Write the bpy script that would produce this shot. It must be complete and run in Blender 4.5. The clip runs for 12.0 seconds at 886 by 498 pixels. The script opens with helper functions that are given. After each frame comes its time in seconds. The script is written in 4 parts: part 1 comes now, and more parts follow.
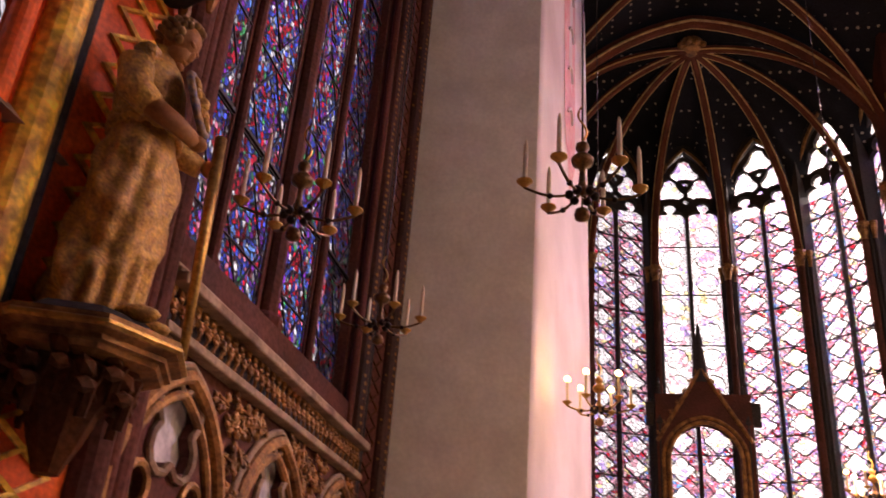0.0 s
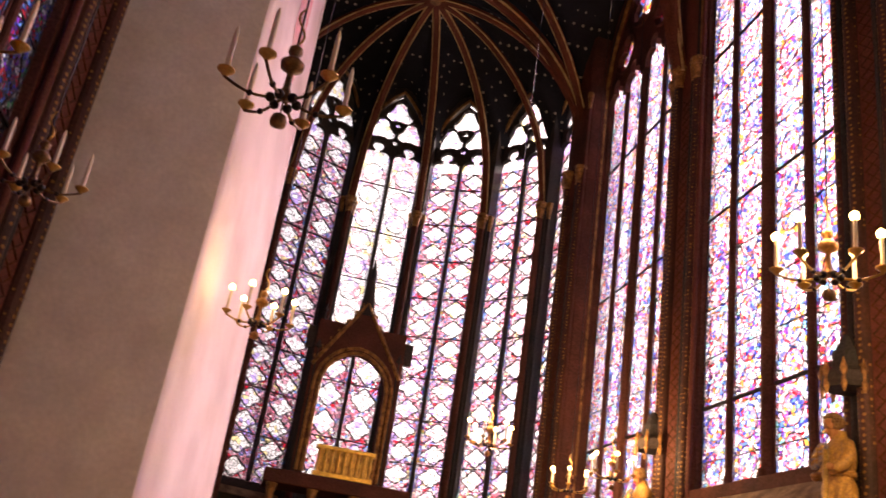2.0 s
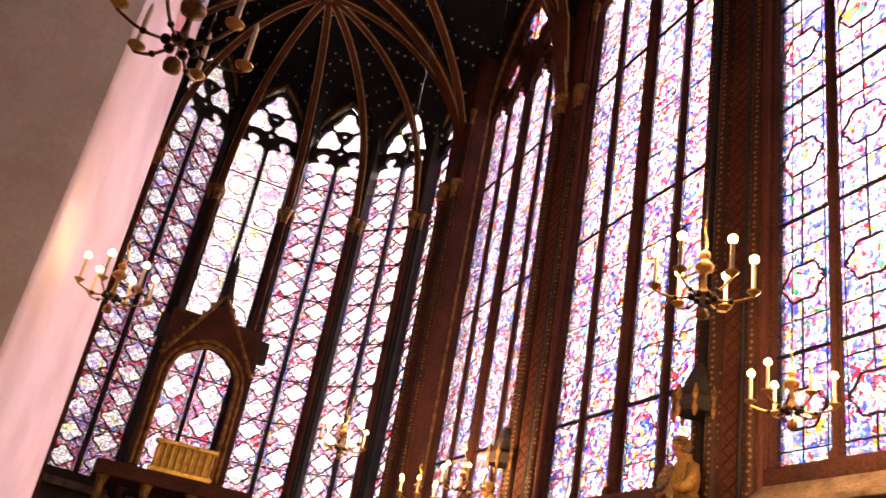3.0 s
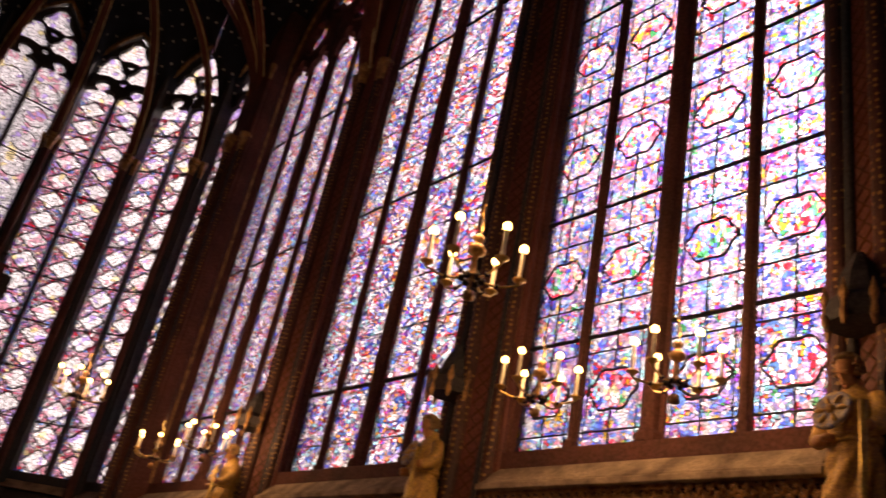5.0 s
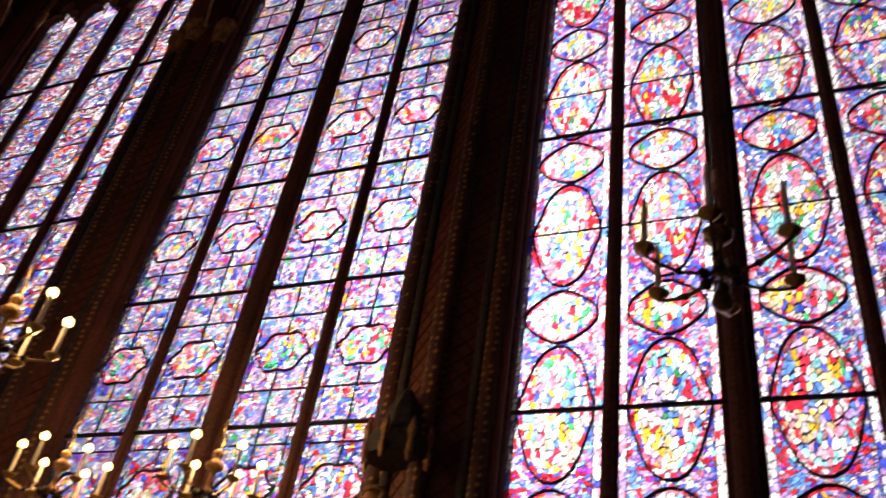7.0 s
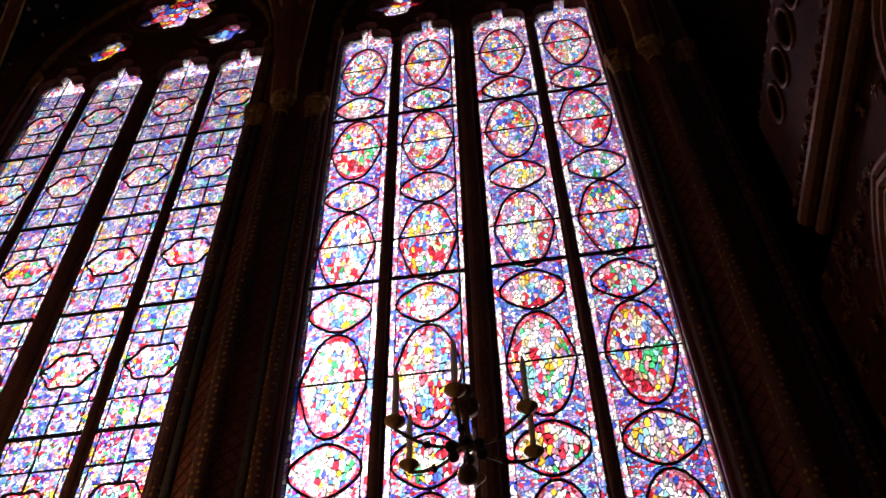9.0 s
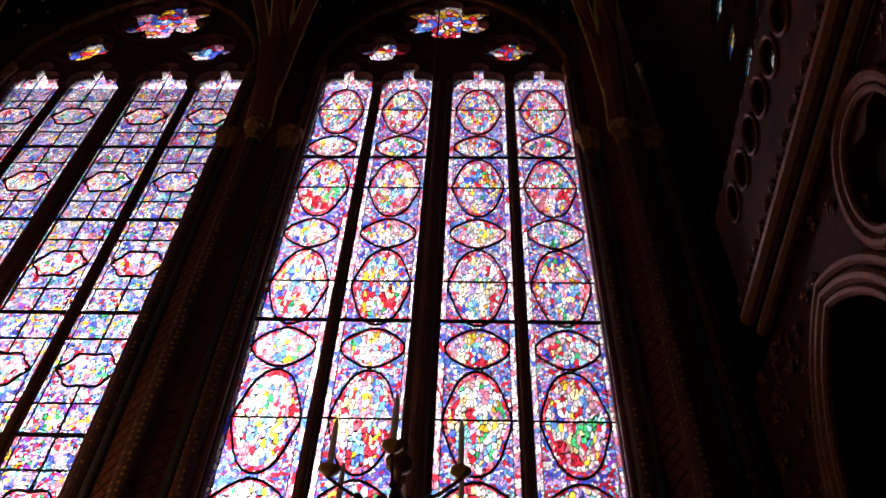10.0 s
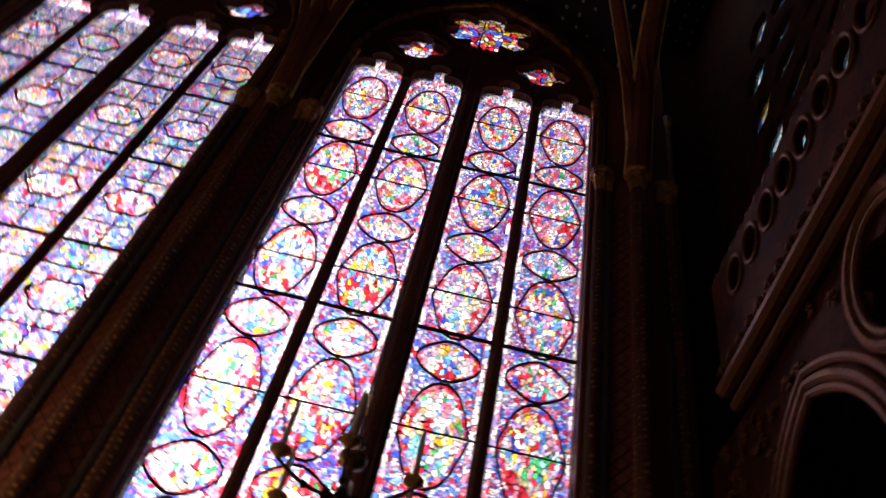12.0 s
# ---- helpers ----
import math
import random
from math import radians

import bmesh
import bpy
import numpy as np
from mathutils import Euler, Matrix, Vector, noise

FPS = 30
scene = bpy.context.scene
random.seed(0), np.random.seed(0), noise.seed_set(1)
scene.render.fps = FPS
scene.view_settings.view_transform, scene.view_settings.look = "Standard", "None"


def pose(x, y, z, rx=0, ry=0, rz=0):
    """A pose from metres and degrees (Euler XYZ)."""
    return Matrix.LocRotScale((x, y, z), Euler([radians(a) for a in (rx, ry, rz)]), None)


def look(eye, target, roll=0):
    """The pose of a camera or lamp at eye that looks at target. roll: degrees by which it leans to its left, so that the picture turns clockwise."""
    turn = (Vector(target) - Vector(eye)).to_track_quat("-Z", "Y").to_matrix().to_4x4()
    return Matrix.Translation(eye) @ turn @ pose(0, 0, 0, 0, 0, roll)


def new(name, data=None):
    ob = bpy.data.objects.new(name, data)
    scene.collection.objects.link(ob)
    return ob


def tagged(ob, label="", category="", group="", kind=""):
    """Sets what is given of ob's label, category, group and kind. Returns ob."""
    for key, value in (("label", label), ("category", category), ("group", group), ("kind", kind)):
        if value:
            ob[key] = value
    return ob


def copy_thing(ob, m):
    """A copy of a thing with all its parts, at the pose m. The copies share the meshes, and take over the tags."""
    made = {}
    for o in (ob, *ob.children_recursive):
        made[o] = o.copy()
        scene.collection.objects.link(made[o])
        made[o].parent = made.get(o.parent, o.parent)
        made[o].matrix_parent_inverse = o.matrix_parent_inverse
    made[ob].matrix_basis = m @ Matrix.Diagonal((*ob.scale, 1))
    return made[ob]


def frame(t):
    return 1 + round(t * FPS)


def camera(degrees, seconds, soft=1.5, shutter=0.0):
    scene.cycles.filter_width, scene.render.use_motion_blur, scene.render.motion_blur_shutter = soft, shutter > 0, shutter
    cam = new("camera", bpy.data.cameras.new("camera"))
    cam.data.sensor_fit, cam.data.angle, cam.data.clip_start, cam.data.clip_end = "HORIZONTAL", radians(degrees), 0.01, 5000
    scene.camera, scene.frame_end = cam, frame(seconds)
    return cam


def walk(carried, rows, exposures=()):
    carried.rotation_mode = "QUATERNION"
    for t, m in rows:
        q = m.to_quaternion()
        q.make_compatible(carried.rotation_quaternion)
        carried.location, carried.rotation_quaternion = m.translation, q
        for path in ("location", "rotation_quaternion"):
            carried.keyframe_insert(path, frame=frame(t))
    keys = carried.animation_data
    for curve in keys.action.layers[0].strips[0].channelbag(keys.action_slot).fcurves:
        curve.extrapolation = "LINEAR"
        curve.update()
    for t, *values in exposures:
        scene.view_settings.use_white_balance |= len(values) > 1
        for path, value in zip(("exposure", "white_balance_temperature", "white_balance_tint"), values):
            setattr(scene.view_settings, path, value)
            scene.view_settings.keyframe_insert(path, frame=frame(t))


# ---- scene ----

from mathutils import geometry
from math import sin, cos, tan, pi, sqrt, atan2

# ---- camera: one hand-held eye that turns from the apse round to the south-west corner ----
PATH = [
    (0, (-0.274, -0.545, 1.515), (-0.662, 1.213, 2.386), 4.6),
    (0.5, (-0.244, -0.481, 1.533), (-0.489, 1.326, 2.355), 6.3),
    (1, (-0.188, -0.414, 1.556), (-0.187, 1.408, 2.381), 7.0),
    (1.5, (-0.164, -0.364, 1.581), (0.014, 1.459, 2.384), 8.1),
    (2, (-0.151, -0.306, 1.608), (0.158, 1.511, 2.383), 9.1),
    (2.5, (-0.259, -0.085, 1.519), (0.215, 1.679, 2.333), 10.3),
    (4.3, (-0.123, 0.12, 1.452), (0.728, 1.703, 2.329), 12.0),
    (4.5, (-0.118, 0.15, 1.462), (0.785, 1.703, 2.34), 12.2),
    (5, (-0.079, 0.205, 1.498), (0.955, 1.667, 2.387), 12.2),
    (5.5, (-0.015, 0.213, 1.563), (1.243, 1.474, 2.473), 11.1),
    (6, (0.074, 0.238, 1.585), (1.436, 1.368, 2.516), 10.8),
    (6.5, (0.194, 0.234, 1.648), (1.597, 1.175, 2.718), 11.1),
    (7, (0.299, 0.13, 1.702), (1.705, 0.846, 2.931), 10.1),
    (7.5, (0.135, 0.081, 1.691), (1.54, 0.619, 3.009), 10.6),
    (9.3, (0.138, -0.038, 1.827), (1.457, 0.12, 3.322), -1.8),
    (9.5, (0.065, 0.015, 1.793), (1.371, 0.133, 3.304), 1.4),
    (10, (0.007, 0.008, 1.787), (1.269, 0.082, 3.337), 3.1),
    (10.5, (0.008, 0.009, 1.763), (1.197, 0.026, 3.371), 5.0),
    (11, (0.036, 0.06, 1.794), (1.216, 0.085, 3.408), 3.2),
    (11.5, (0.057, 0.044, 1.826), (1.275, 0.168, 3.408), 5.6),
    (12, (0.118, 0.084, 1.869), (1.362, 0.134, 3.434), 14.9),
]
cam = camera(54.0, 12.0, shutter=0.4)
walk(cam, [(t, look(eye, target, roll)) for t, eye, target, roll in PATH],
     exposures=[(0, 2.75, 7600, 23), (2.5, 2.78, 7600, 24), (4.5, 1.8, 7600, 26), (5.5, 1.1, 7400, 25), (7, 1.05, 6900, 16), (9.5, 1.05, 6800, 13), (12, 1.2, 6800, 13)])

# ---- light ----
world = bpy.data.worlds.new("sky")
scene.world = world
world.use_nodes = True
wn = world.node_tree.nodes
sky = wn.new("ShaderNodeTexSky")
sky.sky_type, sky.sun_disc = "NISHITA", False
sky.sun_elevation, sky.sun_rotation = radians(37), radians(59)
sky.dust_density, sky.air_density = 6.0, 1.0
wn["Background"].inputs["Strength"].default_value = 0.15
haze = wn.new("ShaderNodeHueSaturation")
haze.inputs["Saturation"].default_value = 0.35
world.node_tree.links.new(sky.outputs[0], haze.inputs["Color"])
world.node_tree.links.new(haze.outputs[0], wn["Background"].inputs["Color"])
sun = new("sun", bpy.data.lights.new("sun", "SUN"))
sun.data.energy, sun.data.angle, sun.data.color = 5.0, radians(10), (1.0, 0.95, 0.88)
sun.matrix_world = look((60, 45, 52), (1.85, 10, 6))


# ---- materials ----
def material(name, base, rough=0.7, metal=0.0, grain=30.0, vary=0.25, bump=0.25, second=None, stain=1.2):
    """A surface with grain and large stains: base darkened and lightened at two scales."""
    m = bpy.data.materials.new(name)
    m.use_nodes = True
    n, l = m.node_tree.nodes, m.node_tree.links
    b = n["Principled BSDF"]
    b.inputs["Roughness"].default_value, b.inputs["Metallic"].default_value = rough, metal
    b.inputs["Specular IOR Level"].default_value = 0.2
    geo = n.new("ShaderNodeNewGeometry")
    fine, big = n.new("ShaderNodeTexNoise"), n.new("ShaderNodeTexNoise")
    fine.inputs["Scale"].default_value, big.inputs["Scale"].default_value = grain, stain
    fine.inputs["Detail"].default_value, big.inputs["Detail"].default_value = 4, 4
    l.new(geo.outputs["Position"], fine.inputs["Vector"])
    l.new(geo.outputs["Position"], big.inputs["Vector"])
    mix = n.new("ShaderNodeMix")
    mix.data_type = "RGBA"
    other = second or tuple(c * (1 - 1.6 * vary) for c in base)
    mix.inputs[6].default_value, mix.inputs[7].default_value = (*base, 1), (*other, 1)
    ramp = n.new("ShaderNodeValToRGB")
    ramp.color_ramp.elements[0].position, ramp.color_ramp.elements[1].position = 0.35, 0.7
    l.new(big.outputs["Fac"], ramp.inputs[0])
    l.new(ramp.outputs[0], mix.inputs[0])
    hsv = n.new("ShaderNodeHueSaturation")
    mr = n.new("ShaderNodeMapRange")
    mr.inputs[3].default_value, mr.inputs[4].default_value = 1 - vary, 1 + vary
    mr.inputs[1].default_value, mr.inputs[2].default_value = 0.3, 0.7
    l.new(fine.outputs["Fac"], mr.inputs[0])
    l.new(mr.outputs[0], hsv.inputs["Value"])
    l.new(mix.outputs[2], hsv.inputs["Color"])
    l.new(hsv.outputs[0], b.inputs["Base Color"])
    bp = n.new("ShaderNodeBump")
    bp.inputs["Strength"].default_value, bp.inputs["Distance"].default_value = bump, 0.01
    l.new(fine.outputs["Fac"], bp.inputs["Height"])
    l.new(bp.outputs[0], b.inputs["Normal"])
    return m


def glass(name, palette, cells, lead=0.06, squash=1.0, clear=0.6, gain=1.0, low=0.18, big=0.45):
    """Old stained glass: small coloured quarries between lead lines, partly clear and partly milky."""
    m = bpy.data.materials.new(name)
    m.use_nodes = True
    n, l = m.node_tree.nodes, m.node_tree.links
    n.remove(n["Principled BSDF"])
    out = n["Material Output"]
    # the pattern lies in the pane's own plane and differs from pane to pane
    tc, info = n.new("ShaderNodeTexCoord"), n.new("ShaderNodeObjectInfo")
    cut, shift, rise, vm = n.new("ShaderNodeSeparateXYZ"), n.new("ShaderNodeMath"), n.new("ShaderNodeMath"), n.new("ShaderNodeCombineXYZ")
    shift.operation, shift.inputs[1].default_value = "MULTIPLY_ADD", 97.0
    rise.operation, rise.inputs[1].default_value = "MULTIPLY", squash
    l.new(tc.outputs["Object"], cut.inputs[0])
    l.new(info.outputs["Random"], shift.inputs[0])
    l.new(cut.outputs[0], shift.inputs[2])
    l.new(cut.outputs[2], rise.inputs[0])
    l.new(shift.outputs[0], vm.inputs[0])
    l.new(rise.outputs[0], vm.inputs[1])
    wob, off, bent = n.new("ShaderNodeTexNoise"), n.new("ShaderNodeVectorMath"), n.new("ShaderNodeVectorMath")
    wob.inputs["Scale"].default_value, wob.inputs["Detail"].default_value = cells * 0.55, 2
    l.new(vm.outputs[0], wob.inputs["Vector"])
    off.operation, off.inputs[1].default_value, off.inputs[2].default_value = "MULTIPLY_ADD", (1.5 / cells,) * 3, (-0.75 / cells,) * 3
    l.new(wob.outputs["Color"], off.inputs[0])
    l.new(off.outputs[0], bent.inputs[0])
    l.new(vm.outputs[0], bent.inputs[1])
    v1, v2 = n.new("ShaderNodeTexVoronoi"), n.new("ShaderNodeTexVoronoi")
    v1.voronoi_dimensions = v2.voronoi_dimensions = "2D"
    v2.feature = "DISTANCE_TO_EDGE"
    for v in (v1, v2):
        v.inputs["Scale"].default_value = cells
        v.inputs["Randomness"].default_value = 0.95
        l.new(bent.outputs[0], v.inputs["Vector"])
    sep = n.new("ShaderNodeSeparateColor")
    l.new(v1.outputs["Color"], sep.inputs[0])
    ramp = n.new("ShaderNodeValToRGB")
    ramp.color_ramp.interpolation = "CONSTANT"
    e = ramp.color_ramp.elements
    total, at = sum(p[0] for p in palette), 0.0
    for i, (wgt, col) in enumerate(palette):
        if i < 2:
            e[i].position = at / total
        else:
            e.new(at / total)
        e[i].color = (*col, 1)
        at += wgt
    l.new(sep.outputs[0], ramp.inputs[0])
    v3, sep3, ramp3, mixc = n.new("ShaderNodeTexVoronoi"), n.new("ShaderNodeSeparateColor"), n.new("ShaderNodeValToRGB"), n.new("ShaderNodeMix")
    v3.voronoi_dimensions = "2D"
    v3.inputs["Scale"].default_value = cells / 2.6
    l.new(bent.outputs[0], v3.inputs["Vector"])
    l.new(v3.outputs["Color"], sep3.inputs[0])
    l.new(sep3.outputs[2], ramp3.inputs[0])
    ramp3.color_ramp.interpolation = "CONSTANT"
    e3, at = ramp3.color_ramp.elements, 0.0
    for i, (wgt, col) in enumerate(palette[::-1]):
        if i < 2:
            e3[i].position = at / total
        else:
            e3.new(at / total)
        e3[i].color = (*col, 1)
        at += wgt
    mixc.data_type = "RGBA"
    pick = n.new("ShaderNodeMath")
    pick.operation, pick.inputs[1].default_value = "LESS_THAN", big
    l.new(sep.outputs[2], pick.inputs[0])
    l.new(pick.outputs[0], mixc.inputs[0])
    l.new(ramp.outputs[0], mixc.inputs[6])
    l.new(ramp3.outputs[0], mixc.inputs[7])
    hsv, mr = n.new("ShaderNodeHueSaturation"), n.new("ShaderNodeMapRange")
    mr.inputs[3].default_value, mr.inputs[4].default_value = low * gain, gain
    l.new(sep.outputs[1], mr.inputs[0])
    paint, strokes, dim = n.new("ShaderNodeTexNoise"), n.new("ShaderNodeMapRange"), n.new("ShaderNodeMath")
    paint.inputs["Scale"].default_value, paint.inputs["Detail"].default_value = cells * 2.3, 3
    l.new(bent.outputs[0], paint.inputs["Vector"])
    strokes.inputs[1].default_value, strokes.inputs[2].default_value = 0.36, 0.58
    strokes.inputs[3].default_value, strokes.inputs[4].default_value = 0.42, 1.0
    l.new(paint.outputs["Fac"], strokes.inputs[0])
    dim.operation = "MULTIPLY"
    l.new(mr.outputs[0], dim.inputs[0])
    l.new(strokes.outputs[0], dim.inputs[1])
    l.new(dim.outputs[0], hsv.inputs["Value"])
    l.new(mixc.outputs[2], hsv.inputs["Color"])
    trl, trp, gl = n.new("ShaderNodeBsdfTranslucent"), n.new("ShaderNodeBsdfTransparent"), n.new("ShaderNodeBsdfGlossy")
    gl.inputs["Roughness"].default_value = 0.25
    l.new(hsv.outputs[0], trl.inputs["Color"])
    l.new(hsv.outputs[0], trp.inputs["Color"])
    m1, m2, m3 = n.new("ShaderNodeMixShader"), n.new("ShaderNodeMixShader"), n.new("ShaderNodeMixShader")
    m1.inputs[0].default_value, m2.inputs[0].default_value = clear, 0.03
    l.new(trl.outputs[0], m1.inputs[1])
    l.new(trp.outputs[0], m1.inputs[2])
    l.new(m1.outputs[0], m2.inputs[1])
    l.new(gl.outputs[0], m2.inputs[2])
    dk = n.new("ShaderNodeBsdfDiffuse")
    dk.inputs["Color"].default_value = (0.03, 0.03, 0.032, 1)
    lt = n.new("ShaderNodeMath")
    lt.operation, lt.inputs[1].default_value = "LESS_THAN", lead
    l.new(v2.outputs["Distance"], lt.inputs[0])
    l.new(lt.outputs[0], m3.inputs[0])
    l.new(m2.outputs[0], m3.inputs[1])
    l.new(dk.outputs[0], m3.inputs[2])
    l.new(m3.outputs[0], out.inputs["Surface"])
    return m


def glowing(name, col, power):
    m = bpy.data.materials.new(name)
    m.use_nodes = True
    b = m.node_tree.nodes["Principled BSDF"]
    b.inputs["Emission Color"].default_value, b.inputs["Emission Strength"].default_value = (*col, 1), power
    return m


RED, BLUE, WHITE = (0.68, 0.03, 0.06), (0.07, 0.11, 0.70), (0.90, 0.88, 0.93)
SKYB, YEL, GRN, PINK, VIO = (0.14, 0.34, 0.90), (0.92, 0.52, 0.05), (0.05, 0.42, 0.16), (0.80, 0.24, 0.36), (0.28, 0.05, 0.52)
CYAN, LILAC, CREAM = (0.30, 0.78, 0.86), (0.52, 0.38, 0.86), (0.95, 0.80, 0.42)
ROSE = (0.80, 0.40, 0.52)
M_FIG = glass("glass_figures", [(6.6, WHITE), (1.8, SKYB), (1.3, YEL), (2.4, RED), (1.8, PINK), (0.7, GRN), (1.3, BLUE), (2.2, CYAN), (2.2, CREAM), (1.4, LILAC), (1.2, ROSE)], 22, 0.105, 0.5, gain=1.08, low=0.32, big=0.5)
M_SMALLFIG = glass("glass_small_figures", [(4.0, WHITE), (1.8, SKYB), (1.2, YEL), (1.8, RED), (1.8, PINK), (0.8, GRN), (1.6, BLUE), (1.6, CYAN), (1.6, CREAM), (2.0, LILAC), (1.4, ROSE)], 25, 0.12, 0.6, gain=0.6, low=0.32, big=0.45)
M_GROUND = glass("glass_ground", [(3.0, BLUE), (2.4, SKYB), (2.3, RED), (2.8, WHITE), (3.0, LILAC), (1.2, VIO), (1.0, CYAN), (1.0, PINK)], 27, 0.125, gain=1.02, low=0.36)
M_BORDER = glass("glass_border", [(2.4, PINK), (0.9, RED), (7.0, WHITE), (1.0, SKYB), (2.0, LILAC), (0.8, BLUE)], 22, 0.08, 0.6, gain=1.05, low=0.5)
AMBER = (0.85, 0.34, 0.06)
M_SPECKLED = glass("glass_speckled", [(6.2, WHITE), (1.7, BLUE), (1.5, AMBER), (1.1, RED), (1.5, LILAC), (1.3, SKYB), (1.2, CYAN), (0.7, VIO), (1.0, ROSE)], 14, 0.12, 1.15, gain=0.78, low=0.18, big=0.3)
M_PALE = glass("glass_pale", [(9, WHITE), (1.0, LILAC), (1.0, ROSE), (0.5, CREAM)], 8, 0.07, gain=0.68, low=0.65)
M_BLUSH = glass("glass_blush", [(3.6, WHITE), (4.5, ROSE), (1.8, PINK), (0.8, SKYB), (1.2, RED), (2.2, LILAC), (0.6, CREAM)], 14, 0.12, gain=0.76, low=0.42)
M_ROSY = glass("glass_rosy", [(1.1, PINK), (5.0, WHITE), (1.2, RED), (2.4, SKYB), (3.0, LILAC), (2.3, BLUE), (0.9, YEL), (1.2, CYAN), (0.8, VIO), (1.4, ROSE), (0.4, GRN)], 27, 0.14, 0.85, gain=0.54, low=0.3)
M_TRACERY = glass("glass_tracery", [(2.2, RED), (2.0, YEL), (3.2, WHITE), (1.6, BLUE), (1.6, PINK), (1.4, LILAC), (1.0, SKYB)], 8, 0.1, gain=0.9, low=0.3)
M_WEST = glass("glass_west_rose", [(5, WHITE), (2, CYAN), (2, SKYB), (1, YEL)], 8, 0.06, gain=1.0, low=0.6, clear=0.8)
M_RING = glass("glass_ring", [(4, RED), (2.4, PINK), (1.5, WHITE), (1.5, BLUE)], 26, 0.09)
M_DEEP = glass("glass_deep", [(3, BLUE), (3, RED), (1.6, WHITE), (1, SKYB), (1, VIO), (0.6, GRN), (0.6, PINK)], 21, 0.17, 0.7, gain=0.95, low=0.03, big=0.3)
M_LEAD = material("lead", (0.02, 0.02, 0.022), 0.6, 0.0, 60, 0.2, 0.2)
M_IRON = material("iron_bar", (0.025, 0.02, 0.02), 0.55, 0.6, 60, 0.2, 0.2)
M_STONE = material("stone", (0.34, 0.235, 0.15), 0.85, 0, 24, 0.3, 0.5, (0.12, 0.075, 0.05), 3)
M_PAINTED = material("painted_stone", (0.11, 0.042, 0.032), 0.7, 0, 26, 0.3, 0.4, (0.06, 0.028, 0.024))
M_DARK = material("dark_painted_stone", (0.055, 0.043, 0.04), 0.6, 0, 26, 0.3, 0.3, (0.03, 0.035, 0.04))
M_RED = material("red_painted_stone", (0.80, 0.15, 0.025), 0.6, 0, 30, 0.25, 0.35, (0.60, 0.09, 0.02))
M_GOLD = material("gilding", (0.62, 0.40, 0.11), 0.42, 0.75, 40, 0.35, 0.6, (0.25, 0.14, 0.05), 6)
M_GILTSTONE = material("worn_gilt_stone", (0.38, 0.19, 0.065), 0.5, 0.3, 34, 0.35, 0.6, (0.09, 0.042, 0.02), 6)
# West gallery stone: its shade is put into these near-black colours.
M_GALLERY = material("shaded_painted_stone", (0.034, 0.009, 0.004), 0.85, 0, 26, 0.35, 0.6, (0.011, 0.005, 0.004), 3)
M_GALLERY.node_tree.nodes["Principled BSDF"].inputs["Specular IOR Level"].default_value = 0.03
M_GALGILT = material("dark_gilt_stone", (0.09, 0.032, 0.012), 0.6, 0.15, 34, 0.35, 0.6, (0.06, 0.03, 0.02), 5)
M_RIB = material("red_brown_rib", (0.15, 0.05, 0.03), 0.7, 0, 26, 0.3, 0.3, (0.08, 0.03, 0.02))
M_RIBGILT = material("dull_rib_gilding", (0.58, 0.40, 0.17), 0.5, 0.15, 40, 0.3, 0.4, (0.30, 0.18, 0.08), 5)
M_MAROON = material("shaded_maroon_stone", (0.13, 0.04, 0.028), 0.6, 0, 30, 0.3, 0.35, (0.08, 0.022, 0.016))
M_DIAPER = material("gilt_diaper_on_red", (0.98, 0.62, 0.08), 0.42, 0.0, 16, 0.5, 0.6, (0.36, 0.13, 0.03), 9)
M_ROBE = material("gilt_robe", (0.56, 0.33, 0.08), 0.42, 0.2, 60, 0.4, 0.7, (0.34, 0.18, 0.075), 24)
M_BRASS = material("brass", (0.55, 0.33, 0.10), 0.3, 0.9, 60, 0.2, 0.1)
M_BLACK = material("dark_iron", (0.03, 0.02, 0.018), 0.5, 0.4, 60, 0.2, 0.1)
M_UNLIT = material("unlit_brass", (0.20, 0.115, 0.045), 0.4, 0.6, 50, 0.35, 0.3, (0.06, 0.035, 0.02), 9)
M_WAX = material("candle_wax", (0.75, 0.66, 0.5), 0.5, 0, 40, 0.08, 0.05)
M_FLAME = glowing("candle_bulb", (1.0, 0.64, 0.17), 4.5)
M_BOARD = material("grey_boarding", (0.82, 0.79, 0.72), 0.9, 0, 18, 0.07, 0.15, (0.66, 0.62, 0.56), 1.6)
M_CANVAS = material("pale_canvas", (0.84, 0.74, 0.77), 0.85, 0, 30, 0.04, 0.1, (0.66, 0.56, 0.58), 0.7)
M_PINK = material("faded_pink_print", (0.72, 0.32, 0.36), 0.85, 0, 18, 0.2, 0.1, (0.72, 0.5, 0.52), 5)
M_FLOOR = material("floor_stone", (0.50, 0.43, 0.36), 0.5, 0, 12, 0.2, 0.1)

for matt_stone in (M_GALLERY, M_GALGILT, M_DARK, M_PAINTED, M_RIB):
    matt_stone.node_tree.nodes["Principled BSDF"].inputs["Specular IOR Level"].default_value = 0.03


